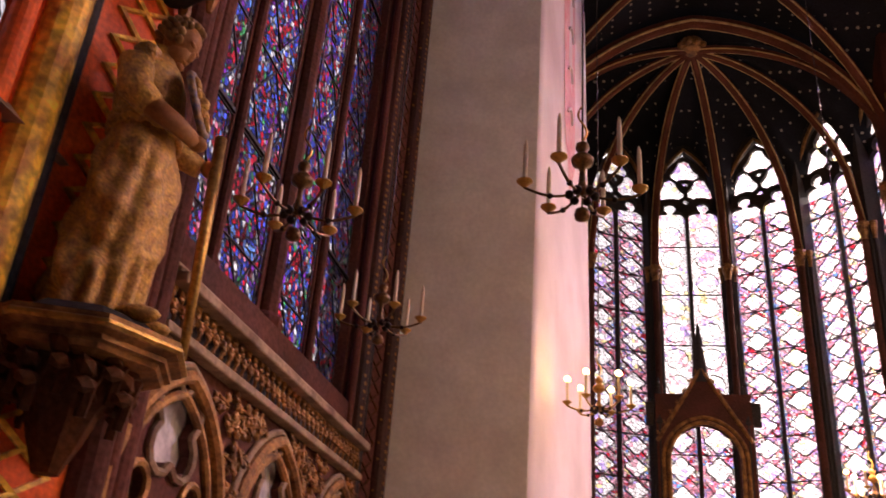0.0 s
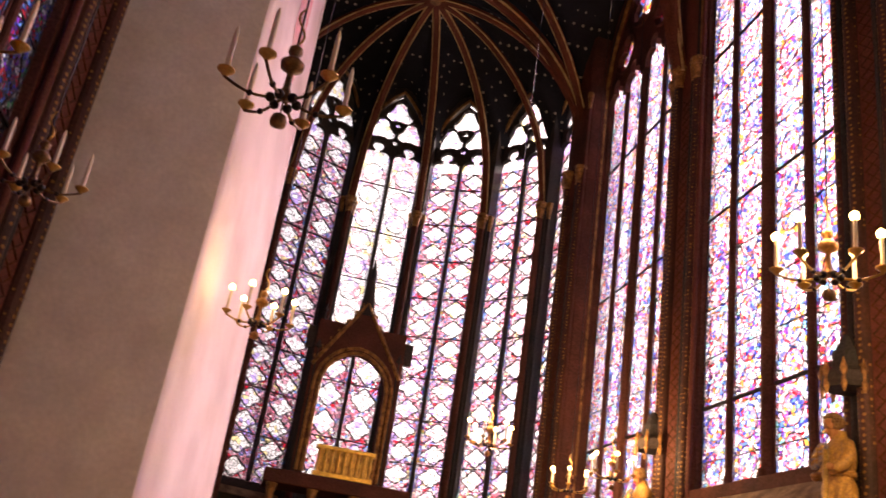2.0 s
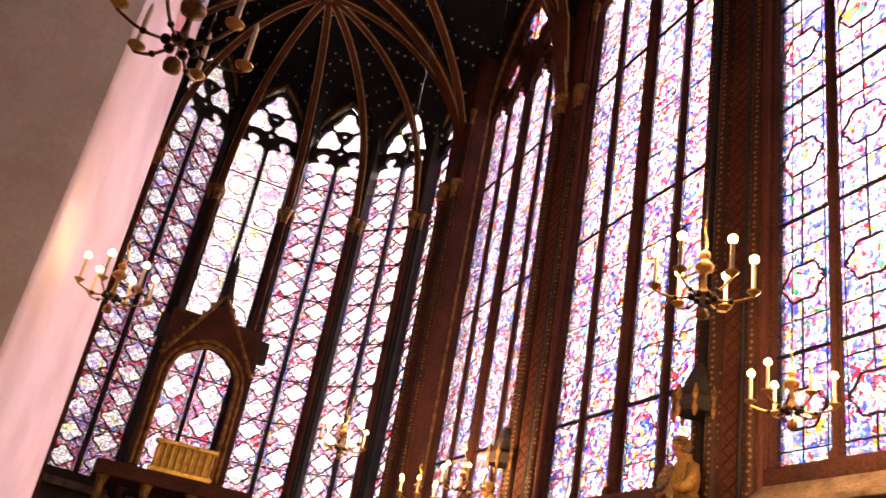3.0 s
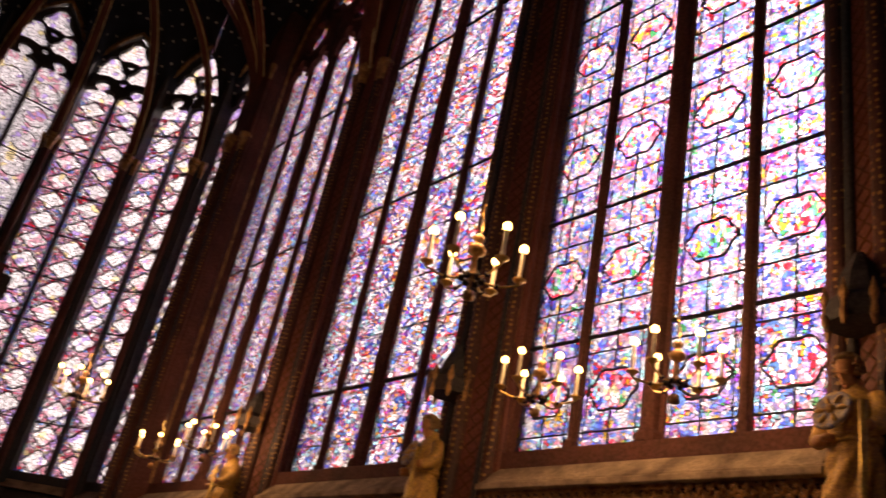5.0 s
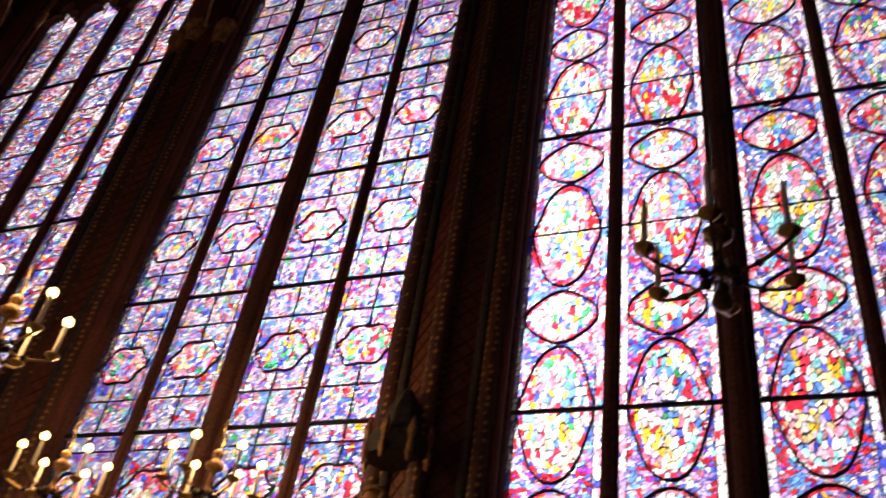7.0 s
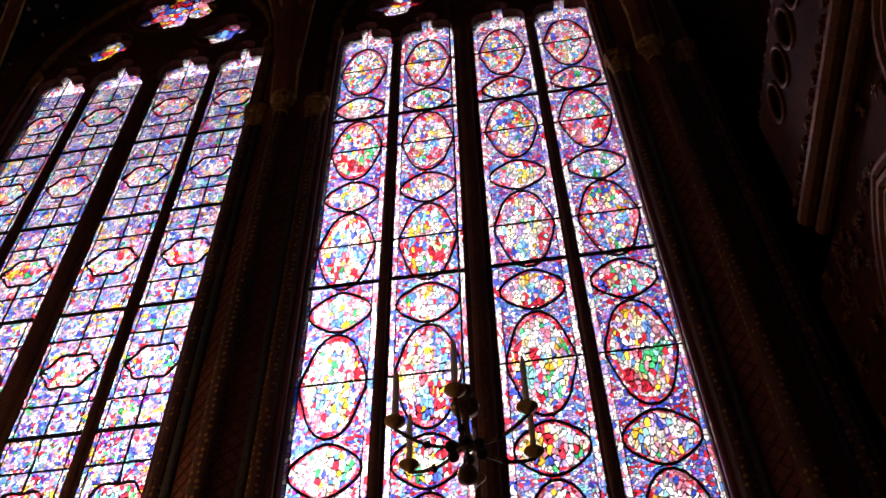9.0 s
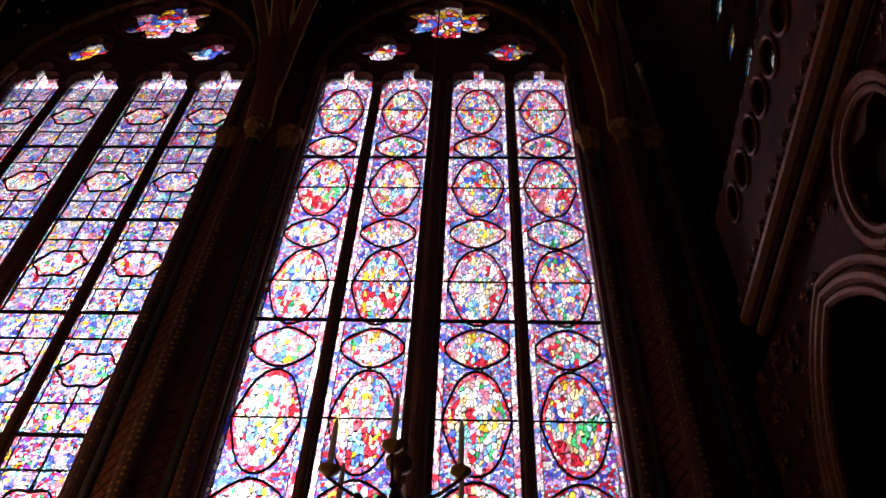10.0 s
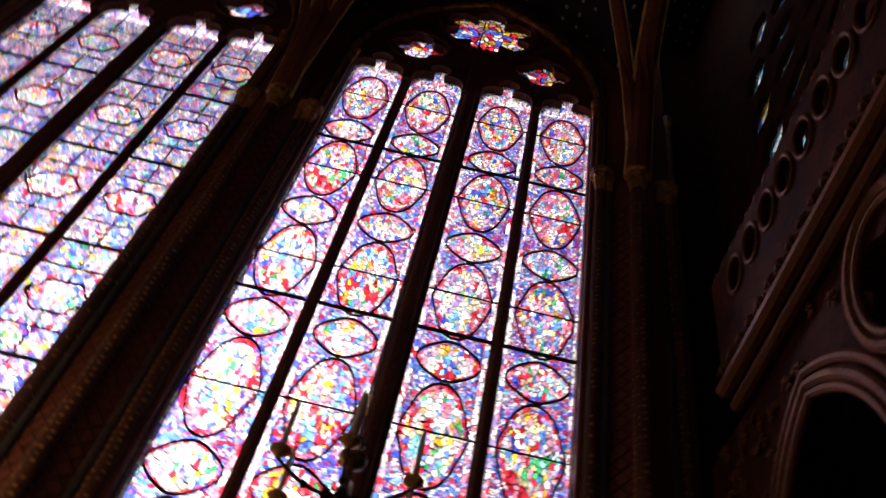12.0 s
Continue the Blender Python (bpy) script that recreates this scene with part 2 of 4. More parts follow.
def dotted():
    """Red-brown shafts, darkened as in shade, set with small gilt motifs."""
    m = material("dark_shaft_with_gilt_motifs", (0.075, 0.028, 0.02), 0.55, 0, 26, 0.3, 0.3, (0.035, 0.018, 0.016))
    n, l = m.node_tree.nodes, m.node_tree.links
    b = n["Principled BSDF"]
    old = b.inputs["Base Color"].links[0].from_socket
    tc, vo, lt, mx = n.new("ShaderNodeNewGeometry"), n.new("ShaderNodeTexVoronoi"), n.new("ShaderNodeMath"), n.new("ShaderNodeMix")
    vo.inputs["Scale"].default_value, vo.inputs["Randomness"].default_value = 11.0, 0.3
    l.new(tc.outputs["Position"], vo.inputs["Vector"])
    lt.operation, lt.inputs[1].default_value = "LESS_THAN", 0.25
    l.new(vo.outputs["Distance"], lt.inputs[0])
    mx.data_type = "RGBA"
    mx.inputs[7].default_value = (0.26, 0.13, 0.04, 1)
    l.new(lt.outputs[0], mx.inputs[0])
    l.new(old, mx.inputs[6])
    l.new(mx.outputs[2], b.inputs["Base Color"])
    return m


M_DOTTED = dotted()


def starry():
    """Vault webs: deep blue, shaded almost to black in the colour, with rows of gilt stars."""
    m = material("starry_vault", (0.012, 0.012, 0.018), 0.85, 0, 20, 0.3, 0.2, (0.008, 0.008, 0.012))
    n, l = m.node_tree.nodes, m.node_tree.links
    b = n["Principled BSDF"]
    old = b.inputs["Base Color"].links[0].from_socket
    tc = n.new("ShaderNodeNewGeometry")
    vo = n.new("ShaderNodeTexVoronoi")
    vo.inputs["Scale"].default_value, vo.inputs["Randomness"].default_value = 3.6, 0.12
    l.new(tc.outputs["Position"], vo.inputs["Vector"])
    lt = n.new("ShaderNodeMath")
    lt.operation, lt.inputs[1].default_value = "LESS_THAN", 0.17
    l.new(vo.outputs["Distance"], lt.inputs[0])
    mx = n.new("ShaderNodeMix")
    mx.data_type = "RGBA"
    mx.inputs[7].default_value = (0.30, 0.27, 0.22, 1)
    l.new(lt.outputs[0], mx.inputs[0])
    l.new(old, mx.inputs[6])
    l.new(mx.outputs[2], b.inputs["Base Color"])
    return m


M_STARS = starry()


# ---- mesh helpers ----
def mesh(name, bm, *mats, smooth=False):
    me = bpy.data.meshes.new(name)
    bmesh.ops.recalc_face_normals(bm, faces=bm.faces)
    bm.to_mesh(me)
    bm.free()
    for m in mats:
        me.materials.append(m)
    if smooth:
        me.shade_smooth()
    return me


def part(name, bm, mat, parent=None, label="", smooth=False):
    data = bm if isinstance(bm, bpy.types.Mesh) else mesh(name, bm, mat, smooth=smooth)
    ob = new(name, data)
    ob.parent = parent
    return tagged(ob, label)


def empty(name, m=None, **tags):
    ob = new(name)
    ob.empty_display_size = 0.2
    if m is not None:
        ob.matrix_world = m
    return tagged(ob, **tags)


def box(bm, x0, y0, z0, x1, y1, z1, bevel=0.0):
    g = bmesh.ops.create_cube(bm, size=1, matrix=Matrix.LocRotScale(((x0 + x1) / 2, (y0 + y1) / 2, (z0 + z1) / 2), None, (abs(x1 - x0), abs(y1 - y0), abs(z1 - z0))))
    if bevel:
        es = {e for v in g["verts"] for e in v.link_edges}
        bmesh.ops.bevel(bm, geom=list(es), offset=bevel, segments=2, affect="EDGES", profile=0.5)
    return bm


def turned(bm, profile, seg=12, at=(0, 0, 0)):
    """A turned body from (radius, height) pairs."""
    rings = []
    for r, z in profile:
        rings.append([bm.verts.new((at[0] + r * cos(2 * pi * i / seg), at[1] + r * sin(2 * pi * i / seg), at[2] + z)) for i in range(seg)])
    for a, b in zip(rings, rings[1:]):
        for i in range(seg):
            bm.faces.new((a[i], a[(i + 1) % seg], b[(i + 1) % seg], b[i]))
    bm.faces.new(rings[0][::-1])
    bm.faces.new(rings[-1])
    return bm


def sweep(bm, pts, r, seg=8, closed=False, flat=None):
    """A round or flattened bar along points."""
    pts = [Vector(p) for p in pts]
    rings, n = [], len(pts)
    for i, p in enumerate(pts):
        a, b = (pts[i - 1] if (i or closed) else p), (pts[(i + 1) % n] if (i < n - 1 or closed) else p)
        d = (b - a).normalized()
        up = Vector((0, 0, 1)) if abs(d.z) < 0.9 else Vector((0, 1, 0))
        if flat:
            up = Vector(flat)
        s = d.cross(up)
        s = s.normalized() if s.length > 1e-5 else Vector((1, 0, 0))
        u = s.cross(d)
        rr = r[i] if isinstance(r, (list, tuple)) else r
        rings.append([bm.verts.new(p + s * rr * cos(2 * pi * k / seg + pi / seg) + u * rr * sin(2 * pi * k / seg + pi / seg)) for k in range(seg)])
    for i in range(n if closed else n - 1):
        a, b = rings[i], rings[(i + 1) % n]
        for k in range(seg):
            bm.faces.new((a[k], a[(k + 1) % seg], b[(k + 1) % seg], b[k]))
    if not closed:
        bm.faces.new(rings[0][::-1])
        bm.faces.new(rings[-1])
    return bm


def plate(bm, loops, d0, d1, place=None, slot=0):
    """A plate in the u-v plane with holes, of depth d0..d1: loops[0] is the outline. place maps (u, d, v) to the world."""
    loops = [[Vector((p[0], p[1], 0)) for p in lp] for lp in loops]
    flat = [p for lp in loops for p in lp]
    tris = geometry.tessellate_polygon(loops)
    f = place or (lambda u, d, v: (u, d, v))
    front = [bm.verts.new(f(p.x, d0, p.y)) for p in flat]
    back = [bm.verts.new(f(p.x, d1, p.y)) for p in flat]
    for t in tris:
        if len(set(t)) < 3:
            continue
        for vs in (front, back):
            try:
                bm.faces.new([vs[i] for i in t]).material_index = slot
            except ValueError:
                pass
    k = 0
    for lp in loops:
        n = len(lp)
        for i in range(n):
            a, b = k + i, k + (i + 1) % n
            bm.faces.new((front[a], front[b], back[b], back[a])).material_index = slot
        k += n
    return bm


def arch_pts(u0, u1, spring, rise, n=10):
    """Points of a two-centred pointed arch from (u1, spring) over the apex to (u0, spring)."""
    a, c = (u1 - u0) / 2, (u0 + u1) / 2
    r = (a * a + rise * rise) / (2 * a)
    top = atan2(rise, r - a) if r > a else pi / 2
    right = [(c + (a - r) + r * cos(top * i / n), spring + r * sin(top * i / n)) for i in range(n + 1)]
    left = [(2 * c - u, v) for u, v in right[-2::-1]]
    return right + left


def foil(cx, cy, r, lobes, turn=0.0, n=5):
    """The outline of a trefoil, quatrefoil or sixfoil."""
    d, q = r * 0.56, r * 0.46
    if lobes >= 6:
        d, q = r * 0.66, r * 0.36
    pts = []
    for k in range(lobes):
        a = turn + 2 * pi * k / lobes
        for i in range(n):
            b = a + (i / (n - 1) - 0.5) * 1.25 * pi * (0.9 if lobes < 6 else 0.95)
            pts.append((cx + d * cos(a) + q * cos(b), cy + d * sin(a) + q * sin(b)))
    return pts


def circle(cx, cy, rx, ry=None, n=20):
    return [(cx + rx * cos(2 * pi * i / n), cy + (ry or rx) * sin(2 * pi * i / n)) for i in range(n)]


# ---- plan ----
AXIS, HALF, PITCH, Y4 = 2.10, 5.53, 5.75, 0.611
SOUTH, NORTH = AXIS + HALF, AXIS - HALF
BAYS = [Y4 + PITCH * i for i in range(4)]
PIERS = [Y4 + PITCH * (i - 0.5) for i in range(5)]
SILL, LIGHT_TOP, ROSE_Z, QUAT_Z, CAP_Z = 4.35, 16.44, 18.34, 16.95, 13.2
LW, LM, LC = 0.925, 0.170, 0.175
HW = LC + 2 * LW + LM
WEST, EAST = -2.95, PIERS[4]
LIGHTS = [LC + LM + 1.5 * LW, LC + 0.5 * LW, -LC - 0.5 * LW, -LC - LM - 1.5 * LW]


def frame_at(x, y, normal_turn):
    """u runs along a wall, v inwards to the room, z up."""
    return Matrix.Translation((x, y, 0)) @ Matrix.Rotation(normal_turn, 4, "Z")


# ---- stained-glass panels ----
def panel(style, w, h):
    """One glass panel between two iron bars: border strips, ground, medallion, lead lines proud of the glass."""
    bm = bmesh.new()
    b = 0.075 * w / 0.9 if style != "pale" else 0.04
    for s in (-1, 1):
        vs = [bm.verts.new((s * u, 0, v)) for u, v in ((w / 2, 0), (w / 2 - b, 0), (w / 2 - b, h), (w / 2, h))]
        bm.faces.new(vs).material_index = 2
    iw = w - 2 * b
    if style == "oval":
        shapes = [[(u * (1 + 0.05 * cos(4 * atan2(v - c, u))), c + (v - c) * (1 + 0.05 * cos(4 * atan2(v - c, u)))) for u, v in circle(0, c, a, b, 26)]
                  for c, a, b in ((h * 0.15, iw * 0.475, h * 0.14), (h * 0.655, iw * 0.475, h * 0.315))]
    elif style == "round":
        shapes = [circle(0, h * 0.5, iw * 0.36, h * 0.43, 16)]
    elif style == "deep":
        shapes = [circle(0, h * 0.5, iw * 0.46, h * 0.4, 4), circle(0, h * 0.04, iw * 0.1, h * 0.03, 6)]
    elif style == "hexa":
        q = iw * 0.44
        shapes = [[(q * (1 + 0.09 * cos(6 * t)) * cos(t), h * 0.5 + 0.78 * q * (1 + 0.09 * cos(6 * t)) * sin(t)) for t in [2 * pi * k / 30 for k in range(30)]]]
    elif style in ("lozenge", "lattice"):
        ra, rb = iw * 0.40, h * 0.37
        shapes = [[(ra * (1 + 0.16 * cos(4 * t)) * cos(t), h * 0.5 + rb * (1 + 0.16 * cos(4 * t)) * sin(t)) for t in [2 * pi * k / 28 for k in range(28)]]]
    else:
        shapes = [circle(0, h * 0.5, iw * 0.4, h * 0.4, 8)]
    ground = [(-iw / 2, 0), (iw / 2, 0), (iw / 2, h), (-iw / 2, h)]
    loops = [[Vector((*p, 0)) for p in lp] for lp in [ground] + shapes]
    flat = [bm.verts.new((p.x, 0, p.y)) for lp in loops for p in lp]
    for t in geometry.tessellate_polygon(loops):
        if len(set(t)) == 3:
            try:
                bm.faces.new([flat[i] for i in t]).material_index = 1
            except ValueError:
                pass
    k = 4
    for sh in shapes:
        rim = flat[k:k + len(sh)]
        if style in ("oval", "hexa", "round"):
            c = sum((v.co for v in rim), Vector()) / len(rim)
            inner = [bm.verts.new(c + (v.co - c) * 0.87) for v in rim]
            for q in range(len(rim)):
                bm.faces.new((rim[q], rim[(q + 1) % len(rim)], inner[(q + 1) % len(rim)], inner[q])).material_index = 4
            rim = inner
        f = bm.faces.new(rim)
        f.material_index = 0
        k += len(sh)

    def came(pts, r, closed=True):
        n0 = len(bm.faces)
        sweep(bm, [(p[0], 0.004, p[1]) for p in pts], r, 4, closed, flat=(0, 1, 0))
        bm.faces.ensure_lookup_table()
        for fc in bm.faces[n0:]:
            fc.material_index = 3
    for sh in shapes:
        came(sh, {"oval": 0.018, "hexa": 0.019, "round": 0.010, "lozenge": 0.028, "lattice": 0.026, "pale": 0.02}.get(style, 0.013))
    for s in (-1, 1):
        came([(s * iw / 2, 0), (s * iw / 2, h)], 0.009, False)
    if style == "hexa":
        came([(0, 0), (0, h * 0.5 - iw * 0.33)], 0.014, False)
        came([(0, h), (0, h * 0.5 + iw * 0.33)], 0.014, False)
    if style in ("lozenge", "lattice"):
        for sx in (-1, 1):
            for sz in (-1, 1):
                came([(sx * iw * (0.25 + 0.25 * t), h * 0.5 + sz * h * (0.235 + 0.265 * t + 0.05 * sin(pi * t))) for t in (0, 0.25, 0.5, 0.75, 1)], 0.022, False)
            came([(sx * iw * 0.464, h * 0.5), (sx * iw * 0.5, h * 0.5)], 0.02, False)
    if style in ("hexa", "round"):
        came([(-iw / 2, h * 0.5), (-iw * 0.4, h * 0.5)], 0.014, False)
        came([(iw / 2, h * 0.5), (iw * 0.4, h * 0.5)], 0.014, False)
    trio = {"oval": (M_FIG, M_GROUND, M_BORDER), "round": (M_SPECKLED, M_SPECKLED, M_ROSY), "hexa": (M_SMALLFIG, M_ROSY, M_ROSY),
            "lozenge": (M_PALE, M_BLUSH, M_ROSY), "lattice": (M_PALE, M_BLUSH, M_BLUSH), "deep": (M_DEEP, M_DEEP, M_DEEP), "pale": (M_PALE, M_PALE, M_PALE)}[style]
    me = bpy.data.meshes.new("pane")
    bm.to_mesh(me)
    bm.free()
    for m in (*trio, M_LEAD, M_RING):
        me.materials.append(m)
    return me


def head_pane(w, spring, top, mats):
    """The trefoil-topped glass at the head of a light."""
    bm = bmesh.new()
    pts = [(-w / 2, 0), (w / 2, 0)] + arch_pts(-w / 2, w / 2, spring, top - spring, 6)
    bm.faces.new([bm.verts.new((u, 0, v)) for u, v in pts])
    sweep(bm, [(0, 0.004, 0), (0, 0.004, top)], 0.012, 4, flat=(0, 1, 0))
    bm.faces.ensure_lookup_table()
    for fc in bm.faces[1:]:
        fc.material_index = 1
    me = bpy.data.meshes.new("pane")
    bm.to_mesh(me)
    bm.free()
    for m in (mats, M_LEAD):
        me.materials.append(m)
    return me


PANELS = {}


def get_panel(style, w, h):
    key = (style, round(w, 3), round(h, 3))
    if key not in PANELS:
        PANELS[key] = panel(style, w, h)
    return PANELS[key]


def light_head(u, w, v0, v1):
    """The head of one light: two side lobes and a round top lobe."""
    h, a = v1 - v0, w / 2
    pts = [(u + a, v0)]
    side = h - 1.28 * a
    for i in range(7):
        b = radians(118) * i / 6
        pts.append((u + a * 0.45 + a * 0.55 * cos(b), v0 + side + a * 0.55 * sin(b)))
    for i in range(6):
        b = radians(-30) + radians(120) * i / 5
        pts.append((u + a * 0.42 * cos(b), v1 - a * 0.42 + a * 0.42 * sin(b)))
    left = [(2 * u - p[0], p[1]) for p in pts[-2::-1]]
    return pts + left


def nave_window(name, m, style, n_panels, label):
    """A four-light nave window with its tracery, bars and glass, facing v."""
    win = empty(name, m, label=label, category="window", kind="structure")
    head0 = LIGHT_TOP - 0.75
    # mullions: round-nosed stone shafts
    for u, half in ((-LC - LW - LM / 2, LM / 2), (0, LC), (LC + LW + LM / 2, LM / 2)):
        bm = bmesh.new()
        box(bm, u - half, -0.03, SILL, u + half, 0.02, head0, 0.012)
        turned(bm, [(half * 0.95, 0), (half * 0.95, 0.1), (half * 0.6, 0.16), (half * 0.6, head0 - SILL)], 10, (u, 0.04, SILL))
        part("mullion", bm, M_PAINTED, win)
    for u in (-HW - 0.05, HW + 0.05):
        part("jamb", box(bmesh.new(), u - 0.07, -0.14, SILL, u + 0.07, 0.12, head0 + 0.2, 0.02), M_PAINTED, win)
    # tracery plate
    A = HW + 0.06
    bm = bmesh.new()
    holes = [foil(s * (LC + LW + LM / 2), QUAT_Z + 0.05, 0.53, 4) for s in (-1, 1)]
    holes.append(foil(0, ROSE_Z, 0.93, 6, pi / 6))
    holes += [[(s * 0.10, 17.15), (s * 0.26, 17.45), (0.02 * s, 17.52)] for s in (-1, 1)]
    holes += [[(s * 1.1, 17.78), (s * 1.3, 17.62), (s * 1.24, 17.95)] for s in (-1, 1)]
    # the lights' heads open downwards: join them to the lower edge
    low = []
    for u in sorted(LIGHTS):
        low += light_head(u, LW, head0, LIGHT_TOP)[::-1]
    plate(bm, [[(-A, head0)] + low + [(A, head0)] + arch_pts(-A, A, head0 + 0.1, 19.45 - head0, 12)] + holes, -0.12, 0.14)
    part("tracery", bm, M_PAINTED, win)
    for cx, cz, r in ((-(LC + LW + LM / 2), QUAT_Z + 0.05, 0.57), (LC + LW + LM / 2, QUAT_Z + 0.05, 0.57), (0, ROSE_Z, 1.0)):
        bm = bmesh.new()
        sweep(bm, [(u, 0.15, v) for u, v in circle(cx, cz, r, r, 28)], 0.045, 6, True, flat=(0, 1, 0))
        part("moulding", bm, M_PAINTED, win)
    # glass in the tracery
    bm = bmesh.new()
    bm.faces.new([bm.verts.new((u, 0, v)) for u, v in [(-A + 0.1, LIGHT_TOP + 0.03), (A - 0.1, LIGHT_TOP + 0.03)] + arch_pts(-A + 0.1, A - 0.1, LIGHT_TOP + 0.04, 19.3 - LIGHT_TOP, 8)])
    part("tracery_glass", bm, M_TRACERY, win)
    # panels and bars
    if style == "hexa":
        cuts = [SILL] + [5.84 + (head0 - 5.84) * k / 5 for k in range(6)]
        thick, fine = cuts[1:-1], [(a + b) / 2 + d for a, b in zip(cuts, cuts[1:]) for d in (-0.52, 0.52)]
    else:
        cuts = [SILL + (head0 - SILL) * k / n_panels for k in range(n_panels + 1)]
        thick = [5.84, 9.70, 13.6] if style != "oval" else [5.84, 9.70, 13.45]
        fine = [SILL + 0.97 * (k + 0.5) for k in range(11)] if style != "oval" else [8.12, 10.46, 12.62, 14.95]
    hm = head_pane(LW + 0.02, 0.4, 0.77, M_BORDER)
    bar = box(bmesh.new(), -LW / 2, -0.01, -0.019, LW / 2, 0.03, 0.019)
    barm = mesh("iron_bar", bar, M_IRON)
    thin = mesh("iron_bar", box(bmesh.new(), -LW / 2, -0.01, -0.008, LW / 2, 0.012, 0.008), M_IRON)
    for u in LIGHTS:
        for z0, z1 in zip(cuts, cuts[1:]):
            p = part("pane", get_panel(style, LW + 0.02, z1 - z0), None, win)
            p.location = (u, 0, z0)
        for z in thick:
            b = part("iron_bar", barm, None, win)
            b.location = (u, 0, z)
        for z in fine:
            b = part("iron_bar", thin, None, win)
            b.location = (u, 0, z)
        p = part("pane", hm, None, win)
        p.location = (u, 0, head0)
    return win


def apse_window(name, m, style, n_panels, label):
    """A two-light apse window: lights under three trefoils."""
    win = empty(name, m, label=label, category="window", kind="structure")
    hw, mm = 1.01, 0.06
    lw = hw - mm
    spring, top, apex = 15.5, 16.28, 18.15
    bm = box(bmesh.new(), -mm, -0.1, SILL, mm, 0.1, spring, 0.025)
    part("mullion", bm, M_DARK, win)
    us = [-(mm + lw / 2), mm + lw / 2]
    A = hw + 0.05
    low = []
    for u in us:
        low += light_head(u, lw, spring, top)[::-1]
    holes = [foil(-0.5, 16.76, 0.49, 3, pi / 2), foil(0.5, 16.76, 0.49, 3, pi / 2), foil(0, 17.5, 0.5, 3, pi / 2),
             circle(0, 17.02, 0.11, 0.11, 8), circle(0, 16.33, 0.1, 0.12, 8)]
    bm = bmesh.new()
    plate(bm, [[(-A, spring)] + low + [(A, spring)] + arch_pts(-A, A, spring + 0.6, apex - spring - 0.6, 12)] + holes, -0.1, 0.1)
    part("tracery", bm, M_DARK, win)
    bm = bmesh.new()
    bm.faces.new([bm.verts.new((u, -0.03, v)) for u, v in [(-A + 0.06, spring), (A - 0.06, spring)] + arch_pts(-A + 0.06, A - 0.06, top - 0.1, apex - top + 0.02, 8)])
    part("tracery_glass", bm, M_PALE, win)
    ph = (spring - SILL) / n_panels
    pm = get_panel(style, lw + 0.02, ph)
    barm = mesh("iron_bar", box(bmesh.new(), -lw / 2, -0.01, -0.016, lw / 2, 0.04, 0.016), M_IRON)
    for u in us:
        for i in range(n_panels):
            # the lowest rows of the palest window are richer
            p = part("pane", get_panel("lattice", lw + 0.02, ph) if style == "pale" and i < n_panels * 0.36 else pm, None, win)
            p.location = (u, 0, SILL + i * ph)
            if i % 2 == 0:
                b = part("iron_bar", barm, None, win)
                b.location = (u, 0, SILL + i * ph)

    return win


# ---- walls ----
def wall_bay(name, m, span, hw, arch_spring, arch_rise, top, mat, label, sill_d=0.42):
    """A wall between two piers with its window's opening through it."""
    bm = bmesh.new()
    hole = [(-hw, SILL - 0.02), (hw, SILL - 0.02)] + arch_pts(-hw, hw, arch_spring, arch_rise, 14)
    edge = [(-span / 2, 0), (span / 2, 0), (span / 2, top), (-span / 2, top)]
    plate(bm, [edge, hole], -0.05, 0.22)
    # the opening widens outwards
    w = min(hw + 0.5, span / 2 - 0.08)
    wide = [(-w, SILL - 0.3), (w, SILL - 0.3)] + arch_pts(-w, w, arch_spring, arch_rise + 0.3, 14)
    plate(bm, [edge, wide], -0.45 if span > 4 else -0.16, -0.052)
    # sloping sill
    ob = part(name, bm, mat)
    ob.matrix_world = m
    b2 = bmesh.new()
    plate(b2, [[(0.0, SILL), (sill_d, 3.9), (0.0, 3.9)]], -hw, hw, place=lambda u, d, v: (d, u, v))
    part("sill", b2, M_STONE, ob)
    tagged(ob, label, "wall", "", "structure")
    # arch mouldings round the window
    for k, (grow, d, r) in enumerate(((0.05, 0.24, 0.06), (0.17, 0.3, 0.07))):
        b2 = bmesh.new()
        a = hw + grow
        pts = [(a, 0.22, SILL)] + [(u, 0.22, v) for u, v in arch_pts(-a, a, arch_spring, arch_rise + grow, 14)] + [(-a, 0.22, SILL)]
        sweep(b2, pts, r, 6, flat=(0, 1, 0))
        part("moulding", b2, M_DARK if k else M_GILTSTONE, ob)
    return ob


def cornice(parent, a, dz=0.0):
    """The ledge under the windows with its frieze."""
    bm = bmesh.new()
    for z0, z1, d in ((3.78, 3.86, 0.50), (3.86, 3.9, 0.44), (3.46, 3.53, 0.44)):
        box(bm, -a, 0.2, z0 + dz, a, d, z1 + dz, 0.015)
    part("ledge", bm, M_STONE, parent)
    bm = bmesh.new()
    box(bm, -a, 0.2, 3.53 + dz, a, 0.36, 3.78 + dz)
    part("frieze_ground", bm, M_DARK, parent)


